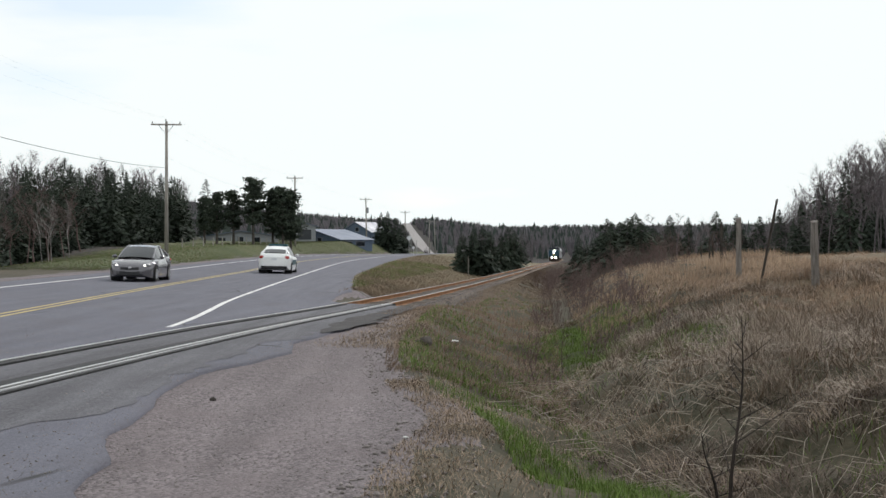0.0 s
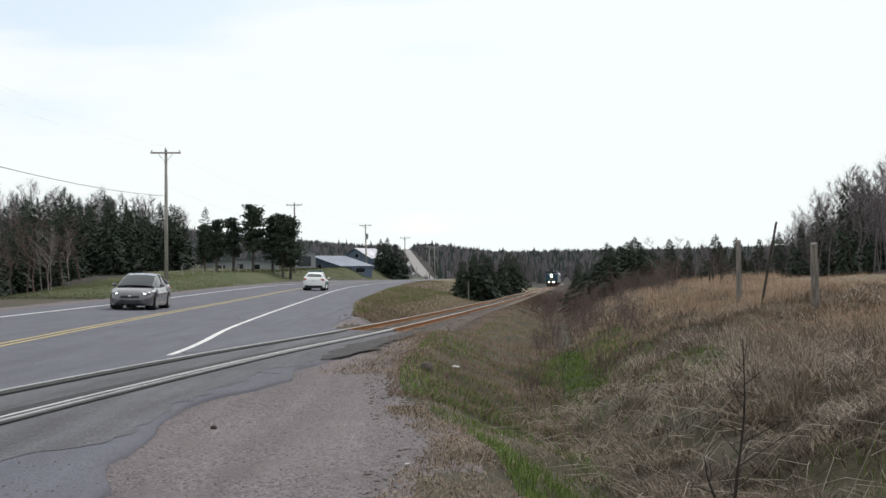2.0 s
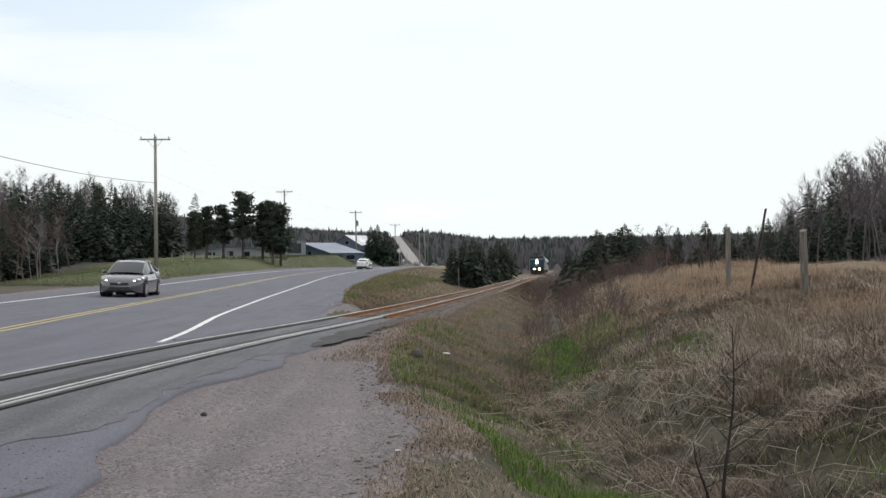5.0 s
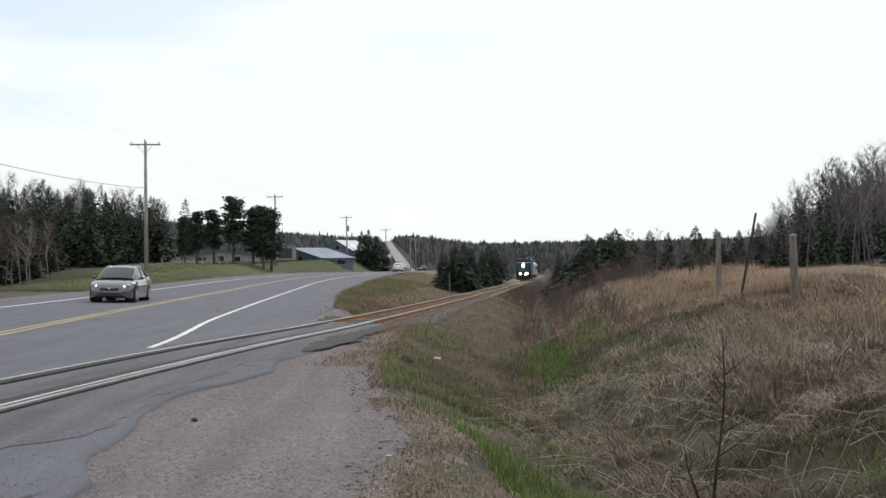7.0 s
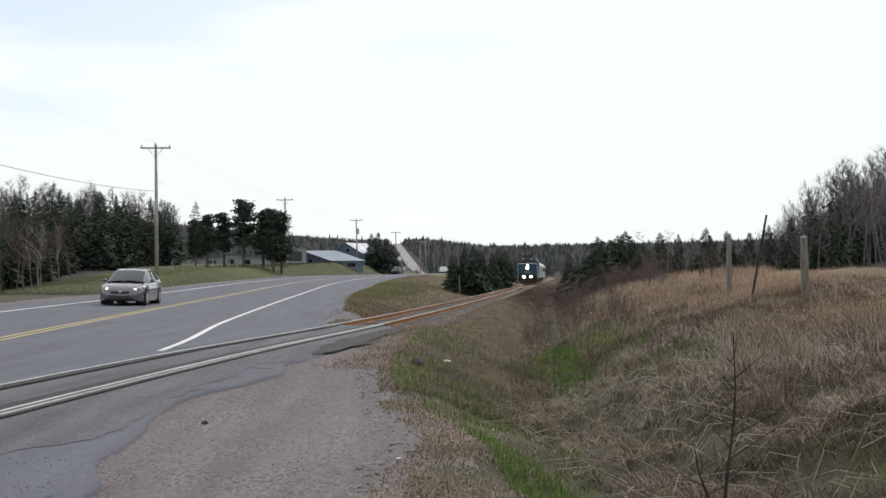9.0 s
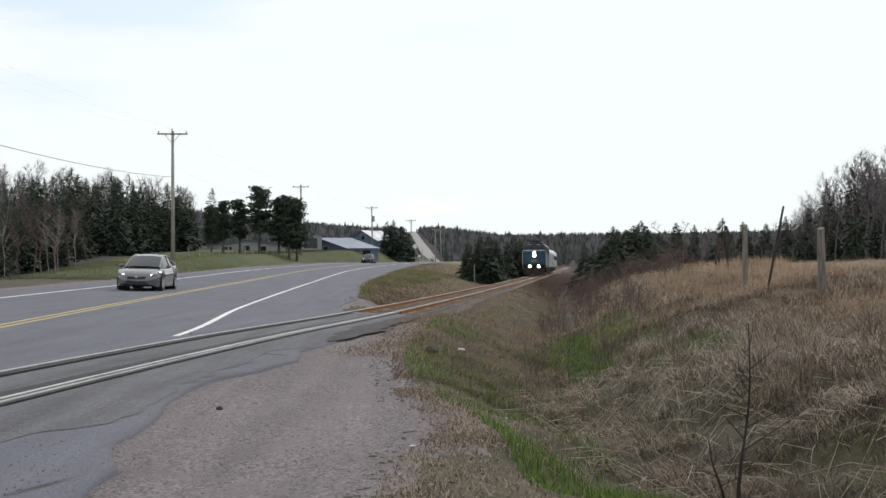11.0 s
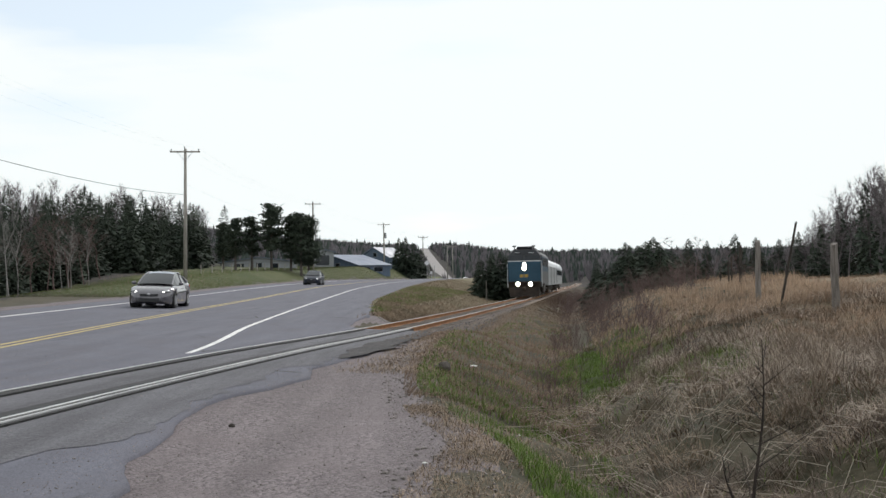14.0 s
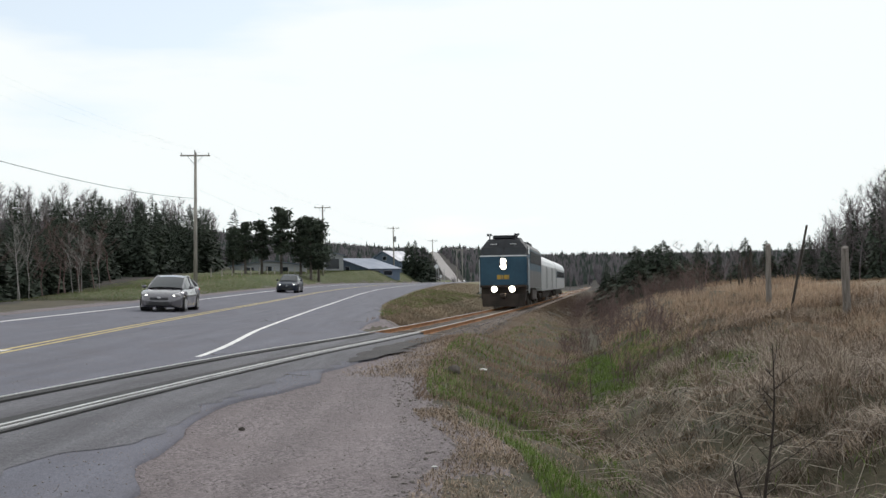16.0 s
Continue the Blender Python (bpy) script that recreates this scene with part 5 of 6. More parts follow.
tagged(tarred, "black tar smeared along the crossing's edge", "paving edge", kind="structure")


# ---- bare sapling and fallen stalks on the bank ----
def sapling(x, y, h, seed, lean=(0.05, 0.0), limbs=11, r=0.018, m=None):
    g = random.Random(seed)
    z = float(land(x, y))
    t = thing("sapling", "thin dark leafless sapling standing on the ditch bank", "sapling", at=pose(x, y, z - 0.03))
    bm = bmesh.new()
    pts = [Vector((lean[0] * h * u + 0.02 * math.sin(7 * u + seed), lean[1] * h * u + 0.015 * math.cos(6 * u), h * u)) for u in np.linspace(0, 1, 9)]
    loft(bm, [[q + r * (1 - i / 9.5) * Vector((math.cos(a), math.sin(a), 0)) for a in np.linspace(0, 2 * math.pi, 6, endpoint=False)] for i, q in enumerate(pts)])
    part("stem", bm, m or twig, t)
    for k in range(limbs):
        u = 0.25 + 0.7 * k / limbs
        i = int(u * 8)
        p = pts[i].lerp(pts[i + 1], u * 8 - i)
        a = g.uniform(0, 6.28)
        L = h * 0.28 * (1.1 - u) * g.uniform(0.7, 1.4)
        q = p + Vector((math.cos(a) * L, math.sin(a) * L, L * g.uniform(0.3, 1.0)))
        bm = bmesh.new()
        tube(bm, p, q, r * 0.28, r * 0.1, 5)
        for _ in range(4):
            s = p.lerp(q, g.uniform(0.3, 1))
            tube(bm, s, s + Vector((g.gauss(0, 0.06), g.gauss(0, 0.06), g.uniform(0.02, 0.12))), 0.0025, 0.001, 4)
        part("twig", bm, m or twig, t)
    return t


sapling(0.2545 * 8.3, 8.3, 1.6, 3, (0.07, 0.0), 13)
sapling(0.245 * 8.2, 8.2, 0.7, 5, (-0.16, 0.0), 7)
sapling(0.093 * 17.5, 17.5, 0.85, 6, (0.05, 0.0), 9, 0.009, shrub_bark)
sapling(0.08 * 18.5, 18.5, 0.9, 7, (-0.06, 0.0), 9, 0.009, shrub_bark)
sapling(0.105 * 20, 20, 1.0, 8, (0.03, 0.0), 9, 0.009, shrub_bark)

g = random.Random(9)
T = []
for _ in range(1000):
    y = 4.0 + 13 * g.random() ** 1.4
    x = float(ditch_x(y)) + g.uniform(-0.3, 4.0)
    a = g.uniform(0, 6.28) if g.random() < 0.5 else g.gauss(2.4, 0.7)
    L = g.uniform(0.25, 0.9)
    z = float(land(x, y)) + g.uniform(0.02, 0.16)
    x2, y2 = x + L * math.cos(a), y + L * math.sin(a)
    z2 = float(land(x2, y2)) + g.uniform(0.02, 0.12)
    m = np.array([(x + x2) / 2, (y + y2) / 2, max(z, z2, float(land((x + x2) / 2, (y + y2) / 2)) + 0.03) + g.uniform(0, 0.08)])
    T += stick((x, y, z), m, 0.0036, 0.003) + stick(m, (x2, y2, z2), 0.003, 0.0014)
tagged(soup("fallen_stalks", np.array(T), np.arange(len(T)).reshape(-1, 3), stalk), "pale fallen stalks tangled over the bank", "stalks", kind="stuff")


# ---- cars: front towards +y, wheels on z = 0 ----
car_width = curve([(-2.27, 0.60), (-2.2, 0.72), (-2.0, 0.83), (-1.6, 0.875), (-1.0, 0.885), (0.0, 0.885), (0.9, 0.885), (1.4, 0.88), (1.75, 0.845), (2.0, 0.76), (2.16, 0.64), (2.27, 0.46)])
car_belt = curve([(-2.27, 0.86), (-2.2, 0.98), (-2.05, 1.055), (-1.75, 1.06), (-1.2, 1.0), (-0.5, 0.955), (0.3, 0.93), (0.9, 0.915), (1.3, 0.875), (1.7, 0.805), (2.0, 0.715), (2.17, 0.62), (2.27, 0.5)])
car_floor = curve([(-2.27, 0.42), (-2.15, 0.3), (-1.9, 0.22), (-1.0, 0.17), (1.0, 0.17), (1.9, 0.18), (2.15, 0.22), (2.27, 0.3)])


def make_car(label, paint, lit, l_scale=1.0, w_scale=1.0, h_scale=1.0, police=False):
    t = thing("car", label, "car")
    S = lambda x, y, z: (x * w_scale, y * l_scale, z * h_scale)
    rings = []
    for y in sorted(set(np.round(np.concatenate([np.linspace(-2.27, 2.27, 45), 1.36 + 0.37 * np.cos(np.linspace(0, math.pi, 13)), -1.34 + 0.37 * np.cos(np.linspace(0, math.pi, 13))]), 4))):
        hw, zb, zt = float(car_width(y)), float(car_floor(y)), float(car_belt(y))
        arch = zb
        for yw in (1.36, -1.34):
            if abs(y - yw) < 0.37:
                arch = max(arch, 0.33 + math.sqrt(0.37 ** 2 - (y - yw) ** 2) * 0.98)
        crown = 0.055 * (1 - abs(y) / 3.2)
        d = zt - arch
        half = [(hw * 0.6, zb), (hw * 0.62, max(zb, arch - 0.01)), (hw * 0.975, arch), (hw * 0.995, arch + 0.14 * d), (hw * 0.99, arch + 0.32 * d), (hw, arch + 0.5 * d), (hw * 1.0, arch + 0.68 * d), (hw * 0.965, arch + 0.8 * d), (hw * 0.93, arch + 0.91 * d), (hw * 0.86, zt), (hw * 0.66, zt + crown * 0.75), (hw * 0.52, zt + crown * 0.7), (hw * 0.25, zt + crown)]
        rings.append([S(x, y, z) for x, z in half] + [S(0, y, zt + crown)] + [S(-x, y, z) for x, z in half[::-1]])
    bm = bmesh.new()
    loft(bm, rings)
    body = part("body", bm, paint, t, smooth=True)
    body.data.set_sharp_from_angle(angle=radians(32))
    cab = ((1.22, 0.74, 0.70, 0.9, 0.95), (0.62, 0.80, 0.645, 0.92, 1.22), (0.2, 0.815, 0.585, 0.93, 1.375), (-0.15, 0.815, 0.56, 0.94, 1.435), (-0.6, 0.81, 0.555, 0.95, 1.445), (-1.05, 0.80, 0.56, 0.975, 1.39), (-1.45, 0.77, 0.58, 1.01, 1.275), (-1.98, 0.68, 0.62, 1.05, 1.095))
    P = [[S(-hb, y, zb), S(-ht, y, zt), S(-ht * 0.72, y, zt + 0.022), S(-ht * 0.35, y, zt + 0.038), S(ht * 0.35, y, zt + 0.038), S(ht * 0.72, y, zt + 0.022), S(ht, y, zt), S(hb, y, zb)] for y, hb, ht, zb, zt in cab]

    def skin(a, b, c0, c1):
        m = bmesh.new()
        loft(m, [P[i][c0:c1 + 1] for i in range(a, b + 1)], closed=False, caps=False)
        return m
    part("windscreen", skin(0, 2, 1, 6), glass_dark, t, smooth=True)
    part("roof", skin(2, 6, 1, 6), paint, t, smooth=True)
    part("rear_window", skin(6, 7, 1, 6), glass_dark, t, smooth=True)
    part("side_window", skin(0, 7, 0, 1), glass_dark, t)
    part("side_window", skin(0, 7, 6, 7), glass_dark, t)
    for sx in (-1, 1):
        bm = bmesh.new()
        edge = [Vector((sx * abs(P[i][1][0]) * 1.0, P[i][1][1], P[i][1][2])) for i in range(8)]
        loft(bm, [[e + Vector((0.035 * math.cos(a), 0, 0.035 * math.sin(a))) for a in np.linspace(0, 2 * math.pi, 6, endpoint=False)] for e in edge])
        part("roof_rail", bm, paint, t)
        bm = bmesh.new()
        tube(bm, Vector(S(sx * 0.81, -0.35, 0.95)), edge[4], 0.035, 0.03, 6)
        part("pillar", bm, paint, t)
        bm = bmesh.new()
        tube(bm, Vector(S(sx * 0.74, -1.65, 1.02)), edge[6], 0.1, 0.05, 6)
        part("pillar", bm, paint, t)
        bm = bmesh.new()
        ball(bm, S(sx * 0.97, 0.68, 0.99), 0.11, 1.0, 0.65, 0.68)
        part("door_mirror", bm, paint, t, smooth=True)
        for yd in (-0.25, -1.1):
            bm = bmesh.new()
            box(bm, *sorted((sx * 0.885 * w_scale, sx * 0.91 * w_scale)), yd * l_scale - 0.09, yd * l_scale + 0.09, 0.78 * h_scale, 0.81 * h_scale, 0.008)
            part("door_handle", bm, paint, t)
        bm = bmesh.new()
        ball(bm, S(sx * 0.63, 1.86, 0.67), 0.23, 0.72, 1.15, 0.4, 14)
        h = part("headlight", bm, lamp_glass, t, "clear headlight", smooth=True)
        if lit:
            bm = bmesh.new()
            ball(bm, S(sx * 0.55, 2.1, 0.64), 0.06, 1, 0.7, 0.8, 8)
            part("bulb", bm, lamp_lit, h)
        bm = bmesh.new()
        ball(bm, S(sx * 0.63, -2.1, 0.87), 0.24, 0.85, 0.75, 0.5, 12)
        part("tail_light", bm, tail_red, t, "red tail light", smooth=True)
        bm = bmesh.new()
        ball(bm, S(sx * 0.6, 2.09, 0.38), 0.07, 1.3, 0.6, 0.9, 8)
        part("fog_light", bm, lamp_glass, t)
        for yw in (1.36, -1.34):
            x0, x1 = sx * 0.68 * w_scale, sx * 0.9 * w_scale
            c = yw * l_scale
            bm = bmesh.new()
            tube(bm, (sx * 0.5 * w_scale, c, 0.335), (sx * 0.7 * w_scale, c, 0.335), 0.36, 0.36, 24)
            part("wheel_arch", bm, black_plastic, t)
            bm = bmesh.new()
            tube(bm, (x0, c, 0.32), (x1, c, 0.32), 0.32, 0.315, 24)
            w = part("wheel", bm, rubber, t)
            bm = bmesh.new()
            tube(bm, (sx * 0.86 * w_scale, c, 0.32), (sx * 0.906 * w_scale, c, 0.32), 0.215, 0.205, 20)
            for k in range(5):
                a = 2 * math.pi * k / 5
                tube(bm, (sx * 0.91 * w_scale, c, 0.32), (sx * 0.91 * w_scale, c + 0.19 * math.cos(a), 0.32 + 0.19 * math.sin(a)), 0.03, 0.022, 5)
            part("rim", bm, alloy, w)
    # grilles bowed with the nose
    for nm, z0, z1, wide in (("upper_grille", 0.475, 0.57, 0.36), ("lower_grille", 0.26, 0.4, 0.5)):
        bm = bmesh.new()
        loft(bm, [[S(x, yy + 0.024 - 0.04 * (abs(x) / 0.5) ** 2.6, z) for yy, z in ((2.13, z0 + 0.05 * x * x), (2.275, z0 + 0.05 * x * x), (2.27, z1 + 0.12 * x * x), (2.13, z1 + 0.12 * x * x))] for x in np.linspace(-wide, wide, 11)])
        part(nm, bm, black_plastic, t)
    bm = bmesh.new()
    ball(bm, S(0, 2.285, 0.555), 0.06, 1.3, 0.4, 0.8, 10)
    part("badge", bm, alloy, t)
    bm = bmesh.new()
    box(bm, -0.15, 0.15, -2.275 * l_scale, -2.24 * l_scale, 0.72 * h_scale, 0.84 * h_scale, 0.004)
    part("rear_plate", bm, plate_mat, t)
    bm = bmesh.new()
    box(bm, *[v * w_scale for v in (-0.7, 0.7)], -2.275 * l_scale, -2.1 * l_scale, 0.24 * h_scale, 0.42 * h_scale, 0.04)
    part("rear_bumper_insert", bm, black_plastic, t)
    if police:
        bm = bmesh.new()
        box(bm, -0.55, 0.55, -0.45, -0.15, 1.475 * h_scale, 1.585 * h_scale, 0.03)
        part("light_bar", bm, police_blue, t, "low blue roof light bar")
        for sx in (-1, 1):
            bm = bmesh.new()
            box(bm, *sorted((sx * 0.885 * w_scale, sx * 0.897 * w_scale)), -1.2, 1.0, 0.5, 0.78, 0.003)
            part("side_stripe", bm, police_blue, t)
    return t


silver_car = make_car("silver four-door saloon with headlights on, waiting at the crossing", silver_paint, True)
white_car = make_car("white police saloon with dark side stripes driving away", white_paint, False, 1.12, 1.05, 1.06, True)
dark_car = make_car("dark blue four-door saloon approaching with headlights on", navy_paint, True)


# ---- train: front towards -y, rail head at z = 0 ----
def truck(t, y, axles, material, label="dark steel wheel truck"):
    tr = None
    bm = bmesh.new()
    L = axles[-1] - axles[0]
    for s in (-1, 1):
        box(bm, *sorted((s * 1.0, s * 1.18)), y + axles[0] - 0.7, y + axles[-1] + 0.7, 0.5, 0.85, 0.05)
        for a in axles:
            box(bm, *sorted((s * 1.0, s * 1.24)), y + a - 0.2, y + a + 0.2, 0.3, 0.7, 0.04)
    box(bm, -1.0, 1.0, y - 0.35, y + 0.35, 0.45, 0.95, 0.05)
    tr = part("truck", bm, material, t, label)
    for a in axles:
        for s in (-1, 1):
            bm = bmesh.new()
            tube(bm, (s * 0.69, y + a, 0.5), (s * 0.82, y + a, 0.5), 0.5, 0.5, 20)
            part("rail_wheel", bm, steel, tr)


def make_loco():
    t = thing("locomotive", "blue and grey diesel passenger locomotive with headlamps lit", "locomotive")
    L = 17.0
    F = -L / 2
    # cab and nose: outline from the side, across the full width with chamfered corners
    def sect(y, w, z0, z1, ch):
        return [(-w, y, z0), (w, y, z0), (w, y, z1 - ch * 0.9), (w - ch * 0.75, y, z1), (-w + ch * 0.75, y, z1), (-w, y, z1 - ch * 0.9)]
    bm = bmesh.new()
    loft(bm, [sect(F + 0.55, 1.42, 1.55, 3.45, 0.02), sect(F + 0.62, 1.52, 1.5, 3.46, 0.02), sect(F + 2.6, 1.55, 1.5, 3.47, 0.02)])
    part("nose", bm, loco_blue, t, "teal-blue flat nose")
    bm = bmesh.new()
    loft(bm, [sect(F + 0.6, 1.5, 3.46, 3.5, 0.02), sect(F + 0.78, 1.5, 3.46, 3.98, 0.12), sect(F + 1.1, 1.52, 3.46, 4.5, 0.66), sect(F + 3.0, 1.54, 3.46, 4.62, 0.72)])
    part("cab", bm, loco_dark, t, "dark cab top with sloped roof corners")
    bm = bmesh.new()
    box(bm, -1.52, 1.52, F + 0.53, F + 0.56, 3.38, 3.46, 0.005)
    part("nose_stripe", bm, plate_mat, t, "pale line below the windscreens")
    # windscreens: two panes leaning with the cab front
    for s in (-1, 1):
        bm = bmesh.new()
        x0, x1 = sorted((s * 0.1, s * 1.4))
        loft(bm, [[(x0, F + 0.585, 3.5), (x1, F + 0.585, 3.5), (x1, F + 0.745, 3.96), (x0, F + 0.745, 3.96)], [(x0, F + 0.65, 3.5), (x1, F + 0.65, 3.5), (x1, F + 0.8, 3.96), (x0, F + 0.8, 3.96)]])
        part("windscreen", bm, glass_dark, t)
        bm = bmesh.new()
        box(bm, *sorted((s * 0.35, s * 0.85)), F + 0.87, F + 0.93, 4.12, 4.28, 0.01)
        part("number_board", bm, glass_dark, t, "dark number board with plain pale bars")
        for k in range(4):
            bm = bmesh.new()
            xk = s * (0.42 + 0.12 * k)
            box(bm, *sorted((xk, xk + s * 0.07)), F + 0.855, F + 0.872, 4.16, 4.24)
            part("number_bar", bm, plate_mat, t)
        bm = bmesh.new()
        tube(bm, (s * 0.58, F + 0.12, 1.27), (s * 0.58, F + 0.45, 1.27), 0.2, 0.2, 18)
        d = part("ditch_light", bm, loco_dark, t, "round ditch light with a lit lens")
        bm = bmesh.new()
        ball(bm, (s * 0.58, F + 0.12, 1.27), 0.18, 1, 0.35, 1, 16)
        part("lens", bm, train_lamp, d)
        bm = bmesh.new()
        for zz in (1.6, 2.6):
            tube(bm, (s * 1.56, F + 0.9, zz), (s * 1.6, F + 0.9, zz), 0.02, 0.02, 6)
        tube(bm, (s * 1.6, F + 0.9, 1.0), (s * 1.6, F + 0.9, 3.2), 0.02, 0.02, 6)
        tube(bm, (s * 1.6, F + 1.7, 1.0), (s * 1.6, F + 1.7, 3.2), 0.02, 0.02, 6)
        part("handrail", bm, plate_mat, t)
        bm = bmesh.new()
        box(bm, *sorted((s * 1.53, s * 1.565)), F + 1.0, F + 1.6, 1.62, 3.3, 0.02)
        dr = part("cab_door", bm, loco_grey, t)
        bm = bmesh.new()
        box(bm, *sorted((s * 1.54, s * 1.575)), F + 1.12, F + 1.48, 2.7, 3.2, 0.02)
        part("pane", bm, glass_dark, dr)
        bm = bmesh.new()
        box(bm, *sorted((s * 1.5, s * 1.56)), F + 1.75, F + 2.75, 3.5, 4.0, 0.02)
        part("cab_window", bm, glass_dark, t)
    # headlamp: two stacked lenses in one bezel
    bm = bmesh.new()
    loft(bm, [[(0.26 * math.cos(a), F + yy, 2.9 + 0.45 * math.sin(a)) for a in np.linspace(0, 2 * math.pi, 24, endpoint=False)] for yy in (0.46, 0.6)])
    hl = part("headlamp", bm, loco_grey, t, "oval headlamp housing")
    for dz in (0.19, -0.19):
        bm = bmesh.new()
        ball(bm, (0, F + 0.455, 2.9 + dz * 0.92), 0.17, 1, 0.35, 1.05, 16)
        part("lens", bm, train_lamp, hl)
    bm = bmesh.new()
    for x0, x1 in ((-0.42, -0.17), (-0.12, -0.04), (0.02, 0.27), (0.3, 0.36)):
        box(bm, x0, x1, F + 0.525, F + 0.556, 1.9, 2.18, 0.01)
    part("nose_emblem", bm, loco_yellow, t, "yellow emblem of plain blocks")
    bm = bmesh.new()
    box(bm, -1.5, 1.5, F + 0.15, F + 1.2, 1.38, 1.52, 0.03)
    box(bm, -1.45, 1.45, F + 0.5, F + 1.0, 0.9, 1.4, 0.03)
    part("anticlimber", bm, loco_brown, t)
    bm = bmesh.new()
    loft(bm, [[(-1.45, F + 0.35, 0.95), (-1.0, F + 0.05, 0.95), (1.0, F + 0.05, 0.95), (1.45, F + 0.35, 0.95), (1.45, F + 0.6, 0.95), (-1.45, F + 0.6, 0.95)],
              [(-1.35, F + 0.3, 0.14), (-0.9, F - 0.05, 0.14), (0.9, F - 0.05, 0.14), (1.35, F + 0.3, 0.14), (1.35, F + 0.6, 0.14), (-1.35, F + 0.6, 0.14)]])
    part("pilot", bm, loco_brown, t, "dark plough pilot")
    bm = bmesh.new()
    box(bm, -0.18, 0.18, F - 0.35, F + 0.2, 0.7, 1.0, 0.05)
    part("coupler", bm, loco_brown, t)
    # car body behind the cab
    bm = bmesh.new()
    loft(bm, [sect(F + 2.6, 1.55, 1.3, 4.3, 0.35), sect(L / 2 - 0.3, 1.55, 1.3, 4.3, 0.35)])
    part("engine_body", bm, loco_grey, t, "grey ribbed engine body")
    for s in (-1, 1):
        bm = bmesh.new()
        box(bm, *sorted((s * 1.55, s * 1.562)), F + 2.62, L / 2 - 0.35, 2.5, 3.9, 0.004)
        part("side_band", bm, loco_blue, t)
        for k in range(9):
            bm = bmesh.new()
            yk = F + 3.4 + k * 1.45
            box(bm, *sorted((s * 1.56, s * 1.6)), yk, yk + 1.0, 3.0, 3.8, 0.01)
            part("air_grille", bm, loco_dark, t)
        bm = bmesh.new()
        box(bm, *sorted((s * 1.2, s * 1.5)), -2.2, 2.4, 0.45, 1.3, 0.08)
        part("fuel_tank", bm, loco_brown, t)
    for k, yk in enumerate((F + 4.2, F + 6.6, 1.0, 3.4, 5.8)):
        bm = bmesh.new()
        box(bm, -0.95, 0.95, yk - 0.85, yk + 0.85, 4.28, 4.7 if k in (0, 3, 4) else 4.5, 0.06)
        part("roof_fan_hatch", bm, loco_dark, t)
    bm = bmesh.new()
    box(bm, -0.75, 0.75, F + 1.5, F + 2.5, 4.58, 4.8, 0.05)
    part("roof_unit", bm, loco_dark, t)
    bm = bmesh.new()
    for s in (-0.95, 0.85):
        tube(bm, (s, F + 1.5, 4.45), (s, F + 1.5, 4.8), 0.04, 0.04, 6)
        for dx in (-0.09, 0.09):
            tube(bm, (s + dx, F + 1.25, 4.82), (s + dx, F + 1.7, 4.82), 0.09, 0.03, 8)
    part("air_horn", bm, loco_dark, t)
    truck(t, F + 3.4, (-1.35, 1.35), loco_brown)
    truck(t, -F - 3.4, (-1.35, 1.35), loco_brown)
    return t


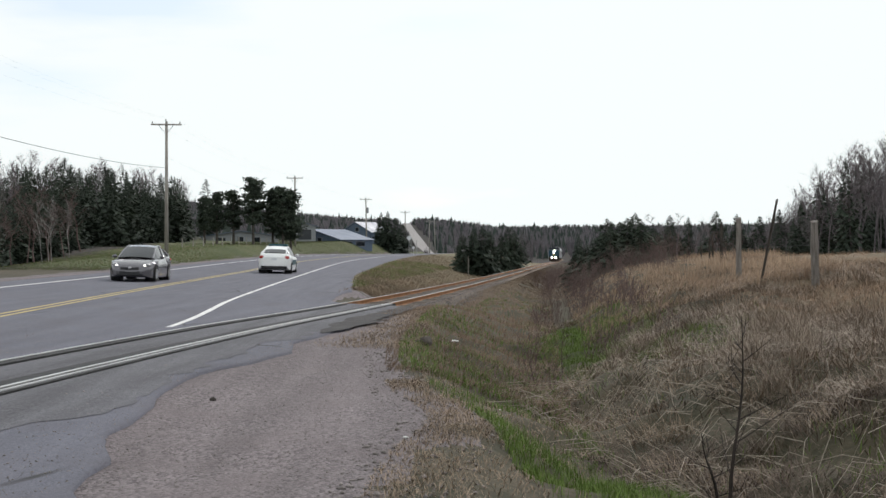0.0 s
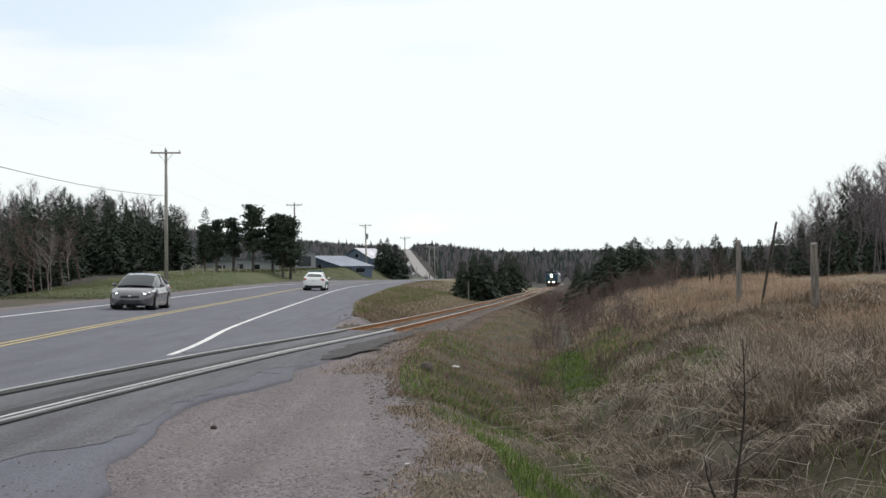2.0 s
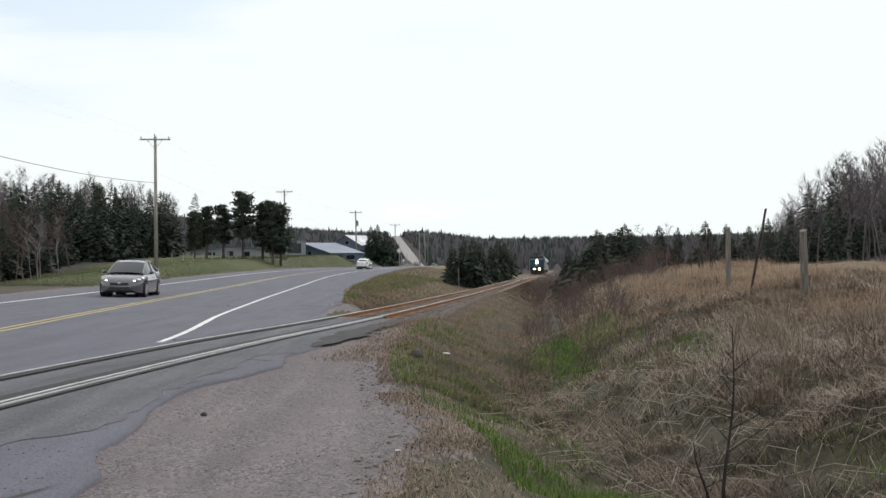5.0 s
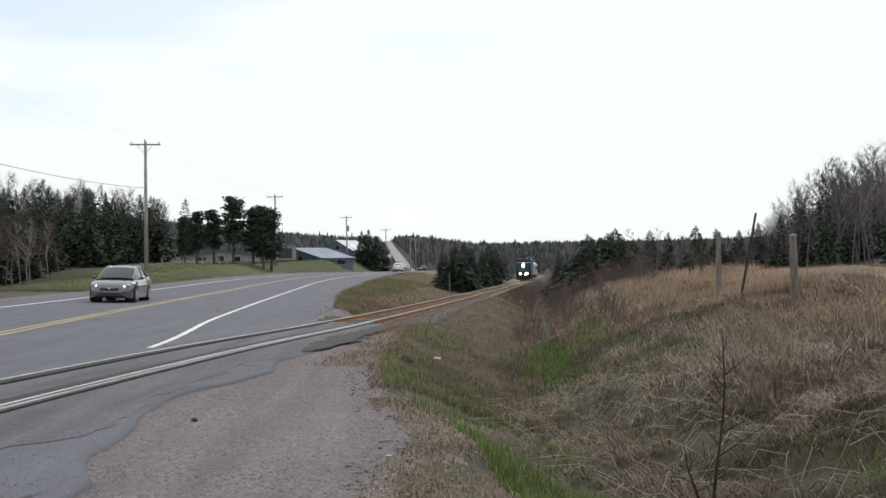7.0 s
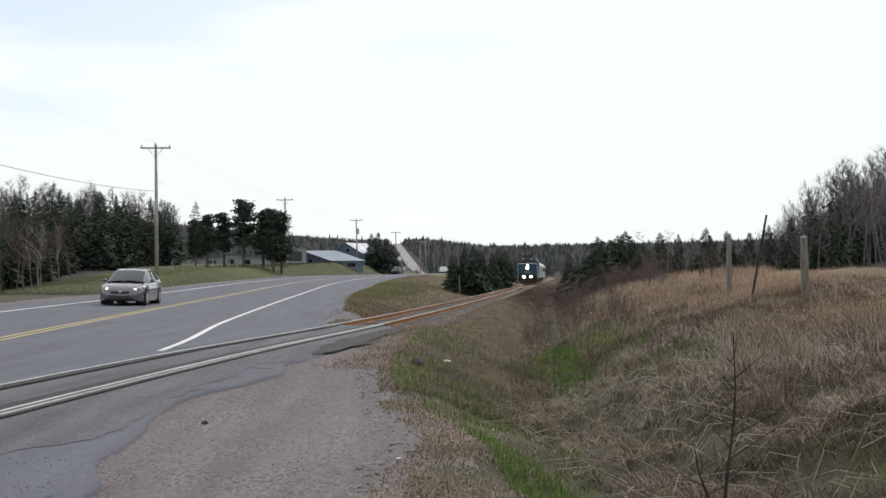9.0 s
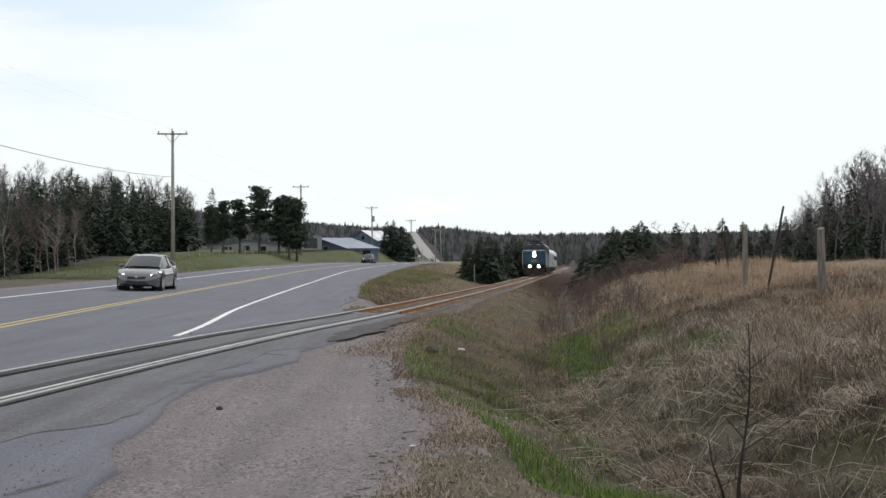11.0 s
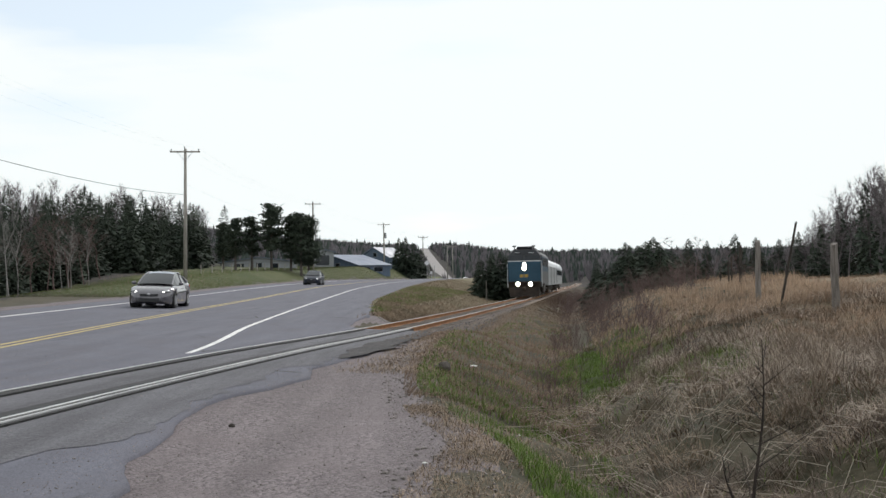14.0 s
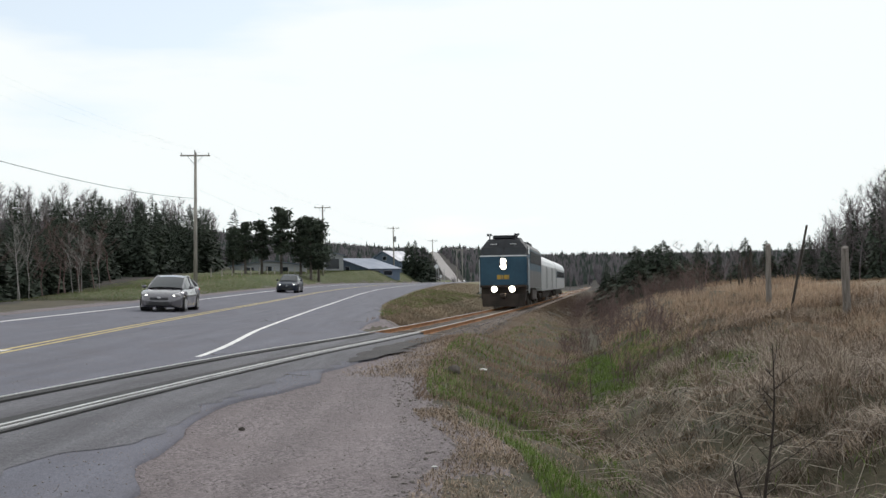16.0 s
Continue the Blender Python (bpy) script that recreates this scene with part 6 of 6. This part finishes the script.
def make_coach(label, windows):
    t = thing("coach", label, "railway coach", "stainless coaches")
    L = 25.2
    w = 1.52
    prof = [(-w, 1.05), (-w, 3.15), (-w * 0.96, 3.5), (-w * 0.8, 3.85), (-w * 0.5, 4.1), (0, 4.2), (w * 0.5, 4.1), (w * 0.8, 3.85), (w * 0.96, 3.5), (w, 3.15), (w, 1.05)]
    bm = bmesh.new()
    loft(bm, [[(x, y, z) for x, z in prof] for y in (-L / 2, L / 2)])
    part("shell", bm, stainless, t, smooth=False)
    for s in (-1, 1):
        for k in range(9):
            z = 1.15 + k * 0.11
            bm = bmesh.new()
            box(bm, *sorted((s * w, s * (w + 0.025))), -L / 2 + 0.1, L / 2 - 0.1, z, z + 0.055, 0.01)
            part("flute", bm, stainless, t)
        bm = bmesh.new()
        box(bm, *sorted((s * w, s * (w + 0.012))), -L / 2 + 0.3, L / 2 - 0.3, 2.25, 2.95, 0.003)
        part("window_band", bm, loco_blue if windows else stainless, t)
        if windows:
            for k in range(12):
                bm = bmesh.new()
                yk = -L / 2 + 2.6 + k * 1.72
                box(bm, *sorted((s * w, s * (w + 0.03))), yk, yk + 1.25, 2.3, 2.9, 0.01)
                part("window", bm, glass_dark, t)
        for yk in ((-L / 2 + 1.2, L / 2 - 1.2) if windows else (-5.0, 5.0)):
            bm = bmesh.new()
            ww = 0.4 if windows else 1.1
            box(bm, *sorted((s * w, s * (w + 0.035))), yk - ww, yk + ww, 1.2, 3.1, 0.02)
            part("coach_door", bm, steel, t)
    for e in (-1, 1):
        bm = bmesh.new()
        box(bm, -0.6, 0.6, *sorted((e * L / 2, e * (L / 2 + 0.4))), 1.2, 3.3, 0.03)
        part("gangway", bm, loco_dark, t)
    bm = bmesh.new()
    box(bm, -1.2, 1.2, -6, 6, 0.45, 1.04, 0.05)
    part("underframe", bm, loco_brown, t)
    truck(t, -L / 2 + 3.6, (-1.3, 1.3), loco_brown)
    truck(t, L / 2 - 3.6, (-1.3, 1.3), loco_brown)
    return t


locomotive = make_loco()
baggage_car = make_coach("stainless steel fluted baggage car behind the locomotive", False)
coach = make_coach("stainless steel passenger coach with a dark window band", True)


# ---- what moves ----
def lane_pose(y, off, turn):
    x = float(edge_x(y)) - off
    dx = float(edge_x(y + 1) - edge_x(y - 1)) / 2
    dz = float(road_z(y + 1) - road_z(y - 1)) / 2
    up = math.degrees(math.atan(dz)) * (1 if turn == 0 else -1)
    lean = math.degrees(math.atan(0.04 * (1 - float(ramp(y, 150, 230))))) * (1 if turn == 0 else -1)
    return pose(x, y, float(paved(x, y)) + 0.004, up, lean, math.degrees(-math.atan(dx)) + turn)


def train_pose(y):
    dz = float(rail_z(y + 4) - rail_z(y - 4)) / 8
    return pose(float(track_x(y)), y, float(rail_z(y)), math.degrees(math.atan(dz)), 0, -math.degrees(math.atan(TRACK_SLANT)))


def motions():
    walk(silver_car, [(0, lane_pose(47, 5.6, 180)), (16, lane_pose(47, 5.6, 180))])
    walk(white_car, [(t, lane_pose(y, 1.68, 0)) for t, y in ((0, 66), (2, 96), (4, 140), (6.5, 200), (8.5, 250), (10.5, 310), (16, 480))])
    walk(dark_car, [(t, lane_pose(y, 5.8, 180)) for t, y in ((0, 430), (6.5, 290), (8.5, 236), (11, 178), (12.5, 147), (14, 117), (16, 92))])
    for unit, back in ((locomotive, 8.5), (baggage_car, 17 + 0.9 + 12.6), (coach, 17 + 0.9 + 25.2 + 0.9 + 12.6)):
        walk(unit, [(t / 2, train_pose(72 + back * 0.993 + 15.8 * (16 - t / 2))) for t in range(33)])


motions()
